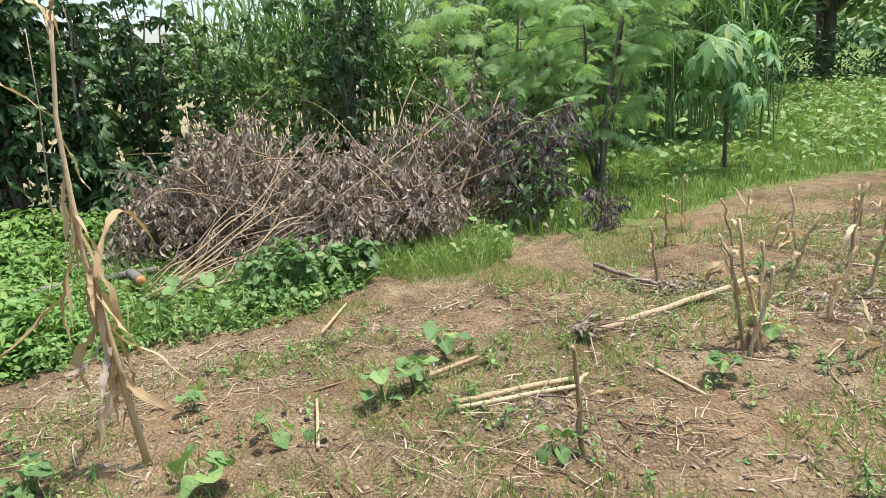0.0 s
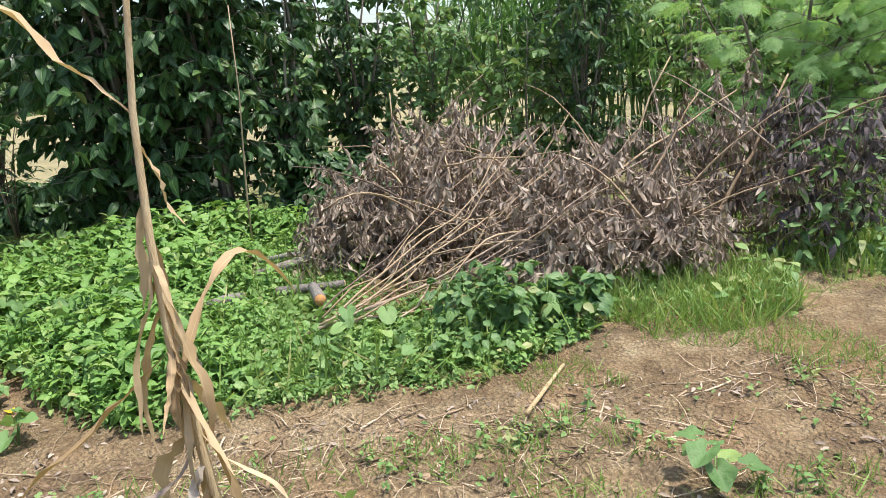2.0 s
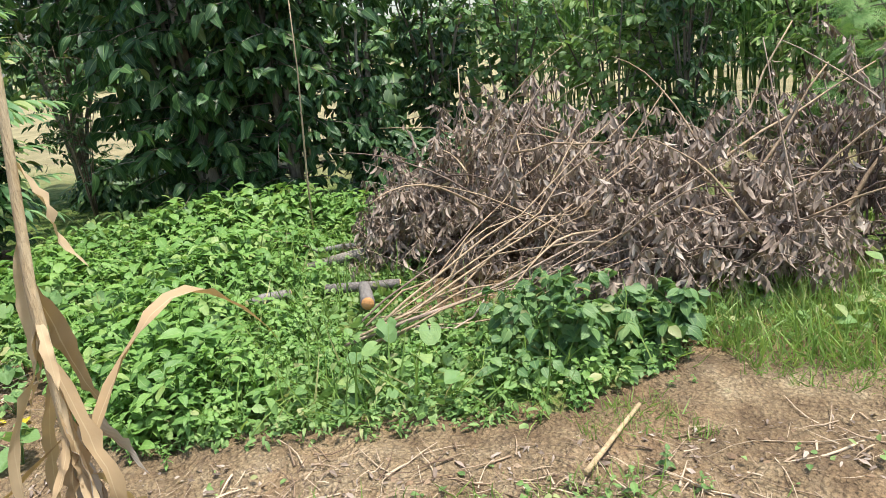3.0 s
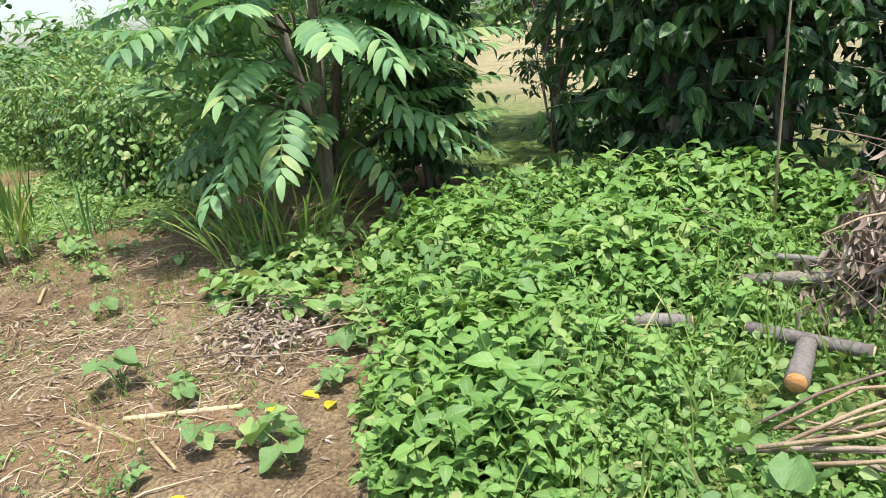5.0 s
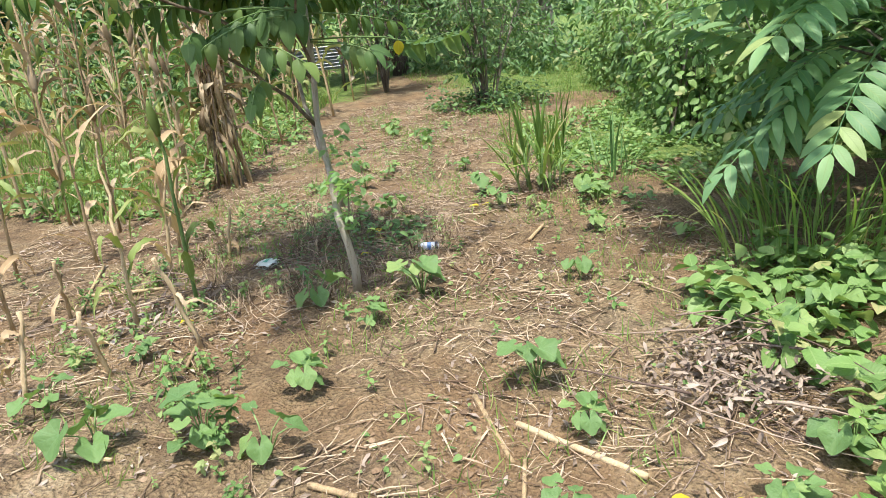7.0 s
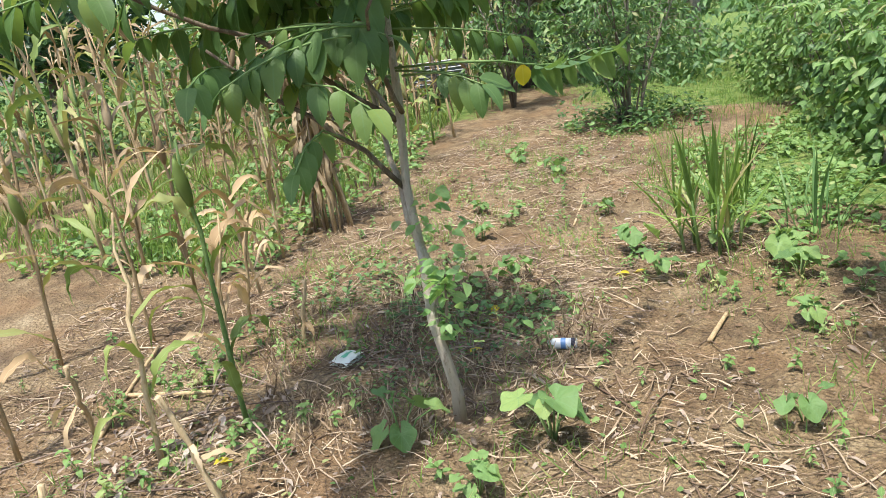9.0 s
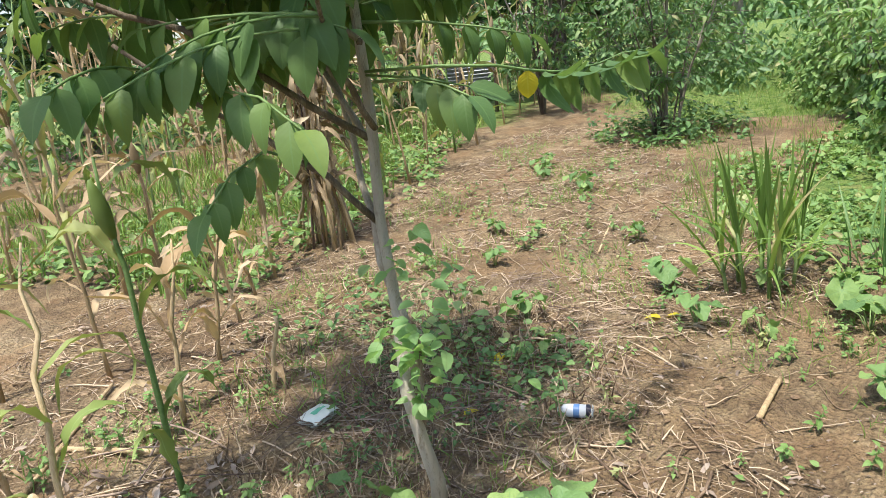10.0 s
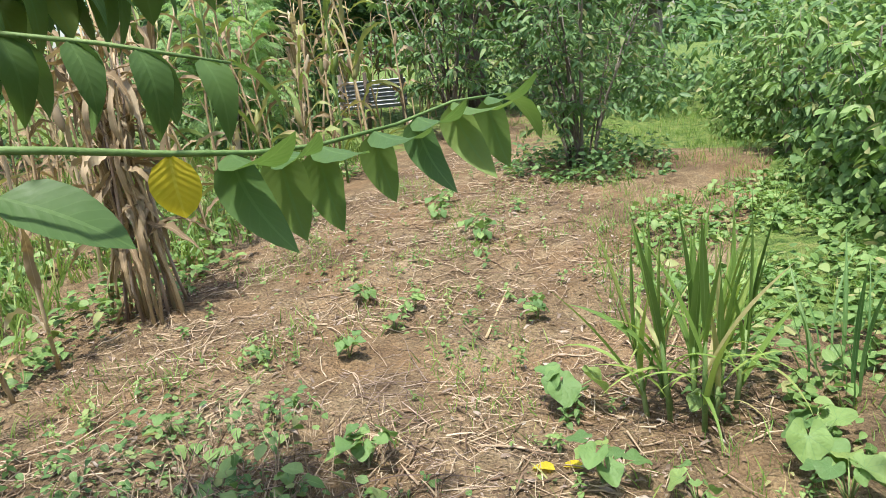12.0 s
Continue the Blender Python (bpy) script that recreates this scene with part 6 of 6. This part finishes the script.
def dry_tangle(x, y, rx, ry, h, n, label):
    soup = Soup()
    for k in range(n):
        a, r = rnd(0, 6.28), math.sqrt(rnd(0, 1))
        st = np.array((math.cos(a) * rx * r, math.sin(a) * ry * r, 0))
        w = rnd(0, 6.28)
        pts = curve_pts(st, (math.cos(w), math.sin(w), rnd(0.1, 0.9)), rnd(0.25, 0.7), 8, 1.5, 0.25)
        pts[:, 2] = np.clip(pts[:, 2] * h * 4 * (1.1 - r), 0.004, h)
        soup.tube(pts, [rnd(0.0015, 0.004), 0.001], 3, cap=False)
    solo("dry_tangle", soup, TWIG, label, "litter", "stuff", "", (x, y, gz(x, y)))


dry_tangle(-6.05, 1.35, 0.75, 0.65, 0.22, 650, "tangle of dry brown stems under the young tree")
dry_tangle(-6.9, 1.2, 0.6, 0.6, 0.14, 160, "thin tangle of dry stems beside the lane")
dry_tangle(-4.4, 3.95, 0.55, 0.45, 0.16, 160, "tangle of dry twigs at the end of the bed")
leaf_heap(-4.5, 3.95, 0.5, 0.42, 0.1, 620, "low heap of grey dead leaves and twigs", 24)
leaf_heap(1.6, 4.75, 0.35, 0.25, 0.08, 260, "scatter of dead leaves by a fallen branch", 8)
leaf_heap(0.8, 3.95, 0.1, 0.08, 0.12, 150, "shrivelled clump of dry roots and leaves", 6)
leaf_heap(0.35, 3.1, 0.4, 0.3, 0.03, 80, "thin scatter of dead leaves on the soil", 6)
leaf_heap(2.6, 4.2, 0.7, 0.6, 0.05, 420, "thin scatter of dead corn leaves on the soil", 12)
leaf_heap(-4.6, 0.9, 0.7, 0.5, 0.06, 420, "thin scatter of dead corn leaves on the soil", 14)
for x, y in ((-3.72, 3.92), (-3.68, 3.8), (-3.5, 3.98), (-5.74, 1.66), (-6.91, 2.11), (-6.3, 1.55), (-4.55, 1.15), (-2.7, 3.2), (-3.2, 3.3), (-6.95, 2.2)):
    solo("fallen_leaf", Soup().scatter(leaf(0.55, 6, 0.4, 0.3, 0.45), [(0, 0, 0.015)], around(1, 0.15)[0], rnd(0.07, 0.11)), YELLOW, "yellow fallen leaf curled on the soil", "leaf", "", "yellow leaves", (x, y, gz(x, y)))

WHITE, BLUE, DARKINK, GREENINK, CREAM = plain("white_plastic", (0.78, 0.8, 0.8), 0.35), plain("blue_print", (0.12, 0.25, 0.5), 0.4), plain("dark_print", (0.03, 0.03, 0.05), 0.4), plain("green_print", (0.15, 0.5, 0.3), 0.45), plain("pale_foil", (0.72, 0.76, 0.66), 0.4)
ob = thing("bottle", "small white plastic bottle with a blue and dark label", "bottle", (-5.9, 2.08, gz(-5.9, 2.08) + 0.026))
bd = np.array((0.3, -0.95, 0.02))
P = lambda q: bd * q * 0.14
body = part("body", Soup().tube([P(-0.5), P(-0.47), P(0.2), P(0.34), P(0.4)], [0.02, 0.026, 0.026, 0.024, 0.013], 14), WHITE, ob)
part("label", Soup().tube([P(-0.12), P(0.05)], [0.0266, 0.0266], 14, False), BLUE, body, "blue label")
part("band", Soup().tube([P(-0.44), P(-0.3)], [0.0266, 0.0266], 14, False), DARKINK, body, "dark label band")
part("cap", Soup().tube([P(0.4), P(0.5)], [0.014, 0.014], 12), WHITE, ob, "white cap")
ob = thing("food_packet", "crumpled white and green foil packet on the soil", "packet", (-5.5, 1.08, gz(-5.5, 1.08)))
n = 9
gx, gy = np.meshgrid(np.linspace(-0.075, 0.075, n), np.linspace(-0.055, 0.055, n))
top = 0.03 + 0.022 * np.cos(gx.ravel() * 17) * np.cos(gy.ravel() * 22) + RNG.normal(0, 0.003, n * n)
a = np.array([j * n + i for j in range(n - 1) for i in range(n - 1)])
face = np.vstack([np.column_stack([a, a + 1, a + n + 1]), np.column_stack([a, a + n + 1, a + n])])
vt = np.column_stack([gx.ravel(), gy.ravel(), top])
vb = np.column_stack([gx.ravel(), gy.ravel(), 0.02 - (top - 0.03) * 0.7])
sachet = part("sachet", Soup().add(np.vstack([vt, vb]), np.vstack([face, face[:, ::-1] + n * n]), np.zeros((2 * n * n, 2))), CREAM, ob)
sel = (np.abs(gx.ravel()) < 0.05) & (np.abs(gy.ravel()) < 0.02)
fs = np.array([f for f in face if sel[f].all()])
part("print", Soup().add(vt + np.array((0, 0, 0.002)), fs, np.zeros((n * n, 2))), GREENINK, sachet, "green print")


# ---- far things ----
def metal_fence():
    tin = plain("corrugated_tin", (0.36, 0.38, 0.39), 0.5, 0.6, 6, 0.6)
    ob = thing("tin_sheet", "weathered corrugated tin sheet leaning on posts", "tin sheet", (-16.0, -4.45, 0))
    d, up = unit(np.array((0.47, -0.88, 0))), np.array((0, 0, 1))
    nrm = np.cross(d, up)
    k, h = 31, np.linspace(0, 1, k0 := 31)
    rows = []
    for e in (-0.62, 0.62):
        rows.append(np.array([d * e + up * (0.5 + 0.5 * q) + nrm * 0.035 * math.sin(q * 2 * math.pi * 7) for q in h]))
    v = np.vstack(rows)
    t = np.array([f for i in range(k - 1) for f in ((i, i + 1, k + i + 1), (i, k + i + 1, k + i))])
    sheet = Soup().add(v, t, np.zeros((2 * k, 2))).add(v + nrm * 0.004, t[:, ::-1], np.zeros((2 * k, 2)))
    part("sheet", sheet, tin, ob)
    for e in (-0.55, 0.1, 0.55):
        part("post", Soup().tube([d * e - nrm * 0.08 - up * 0.1, d * e - nrm * 0.08 + up * 1.15], [0.04, 0.035], 7), BARK, ob)


metal_fence()


def far_tree(x, y, h, w, mat, name="far_tree"):
    ob = thing(name, "tall dense green tree at the edge of the clearing", "tree", (x, y, 0), "trees round the clearing")
    part("trunk", Soup().tube(curve_pts((0, 0, -0.1), (0.03, 0, 1), h * 0.7, 6, 0, 0.04), [w * 0.07, w * 0.03], 8), BARK, ob)
    s = Soup()
    m = int(RNG.integers(9, 13))
    for k in range(m):
        d = ball_dirs(1, -0.5)[0]
        c = np.array((d[0] * w * 0.6, d[1] * w * 0.6, h * 0.55 + d[2] * h * 0.42))
        r = w * rnd(0.32, 0.5)
        n = 420
        b = ball_dirs(n, -0.9)
        q = 1 - 0.4 * RNG.random(n) ** 2
        pos = c + b * (r * q)[:, None] * np.array((1, 1, 0.8))
        pos[:, 2] = np.maximum(pos[:, 2], 0.1)
        spread(s, LONG, pos, around(n, rnd(-0.8, 0.3, n)) + b * 0.4, 0.075 * (w + 2) * rnd(0.6, 1.2, n), b + np.array((0, 0, 0.5)))
        part("limb", Soup().tube([(0, 0, h * 0.25), c * 0.6 + np.array((0, 0, h * 0.1)), c], [w * 0.03, w * 0.01], 5), BARK, ob)
    part("crown", s, mat, ob)
    return ob


KINDS = [far_tree(9, 24, 7.5, 3.2, DARK), far_tree(13.5, 25, 8.5, 3.6, MID), far_tree(-16, -8.5, 6.5, 3.0, MID), far_tree(-19.5, -4.0, 7.0, 3.2, DARK)]
for x, y, k in ((18, 26, 0), (22, 24, 1), (6.5, 27, 1), (3, 25, 0), (26, 20, 0), (11, 29, 0), (16, 30, 1), (-23, -10, 3), (-25, -5, 2), (-24, -1, 3), (-20, -13, 2), (-13, -13, 3), (-8, -14, 2), (-27, -14, 3), (5, 18.5, 0), (-22, 7, 2), (30, 12, 1), (-3, -16, 3), (-24, 10, 1), (8, 20, 1)):
    copy_thing(KINDS[k], Matrix.Translation((x, y, 0)) @ Matrix.Rotation(rnd(0, 6.28), 4, "Z") @ Matrix.Scale(rnd(0.8, 1.15), 4))


for lobes, m, label in (([(-18.5, 0.6, 1.6, 1.2, 1.6), (-20, -1.2, 1.8, 1.3, 2.0), (-21, -3.2, 1.8, 1.5, 1.8), (-22, 3, 2, 2, 2.4)], MID, "tangled green undergrowth below the trees"), ([(-14.2, -6.4, 1.5, 1.0, 1.3), (-17.5, -7.6, 2.0, 1.4, 1.8), (-14.5, -9, 2.0, 1.5, 1.9), (-11, -10.5, 2, 1.5, 1.8), (-7, -11, 2.0, 1.4, 1.8)], MID, "green undergrowth beyond the corn"), ([(6, 22, 2, 1.5, 1.8), (9, 22.5, 2, 1.5, 1.5), (12.5, 23, 2.2, 1.5, 1.7), (16.5, 23.5, 2.4, 1.5, 1.6), (21, 22, 2.4, 1.5, 1.8)], DARK, "dark undergrowth below the far trees"), ([(-7.8, 8.6, 0.7, 0.6, 0.55), (-6.9, 9.2, 0.6, 0.5, 0.4), (-3.9, 9.0, 0.7, 0.5, 0.7)], DARK, "low dark scrub behind the trees")):
    mound("undergrowth", label, "undergrowth", lobes, 6500, LONG, 0.2, m, "", 0.5)
lane = fill([(-8.5, 1.8), (-13, 0.6), (-15, -1.2), (-19, -3.8), (-21, 0), (-17, 1.6), (-9, 3.2)], 9000)
solo("lane_grass", grass(lane[patchy(lane, 1.6, 3.0) > 0.42], 0.13), GRASS, "grass and weeds along the overgrown lane", "grass", "stuff")
lane = fill([(-12, -2.4), (-9, -1.4), (-6.4, -1.0), (-6, -6), (-14, -8), (-15, -3.4)], 12000)
solo("corn_grass", grass(lane[patchy(lane, 1.4, 1.1) > 0.45], 0.28), GRASS, "weedy grass among the corn stalks", "grass", "stuff")


def far_woods():
    s = Soup()
    for k in range(150):
        a = k / 150 * 6.283 + rnd(-0.02, 0.02)
        r = rnd(70, 95)
        c = np.array((math.cos(a) * r - 4, math.sin(a) * r + 2, 0))
        w, h = rnd(4, 7), rnd(3.5, 7)
        n = 230
        b = ball_dirs(n, 0.0)
        spread(s, LONG, c + b * np.array((w, w, h)), around(n, rnd(-0.6, 0.3, n)) + b * 0.4, rnd(1.0, 2.2, n), b + np.array((0, 0, 0.4)))
    solo("far_woods", s, MID, "distant belt of green woods round the fields", "woods", "stuff")


far_woods()
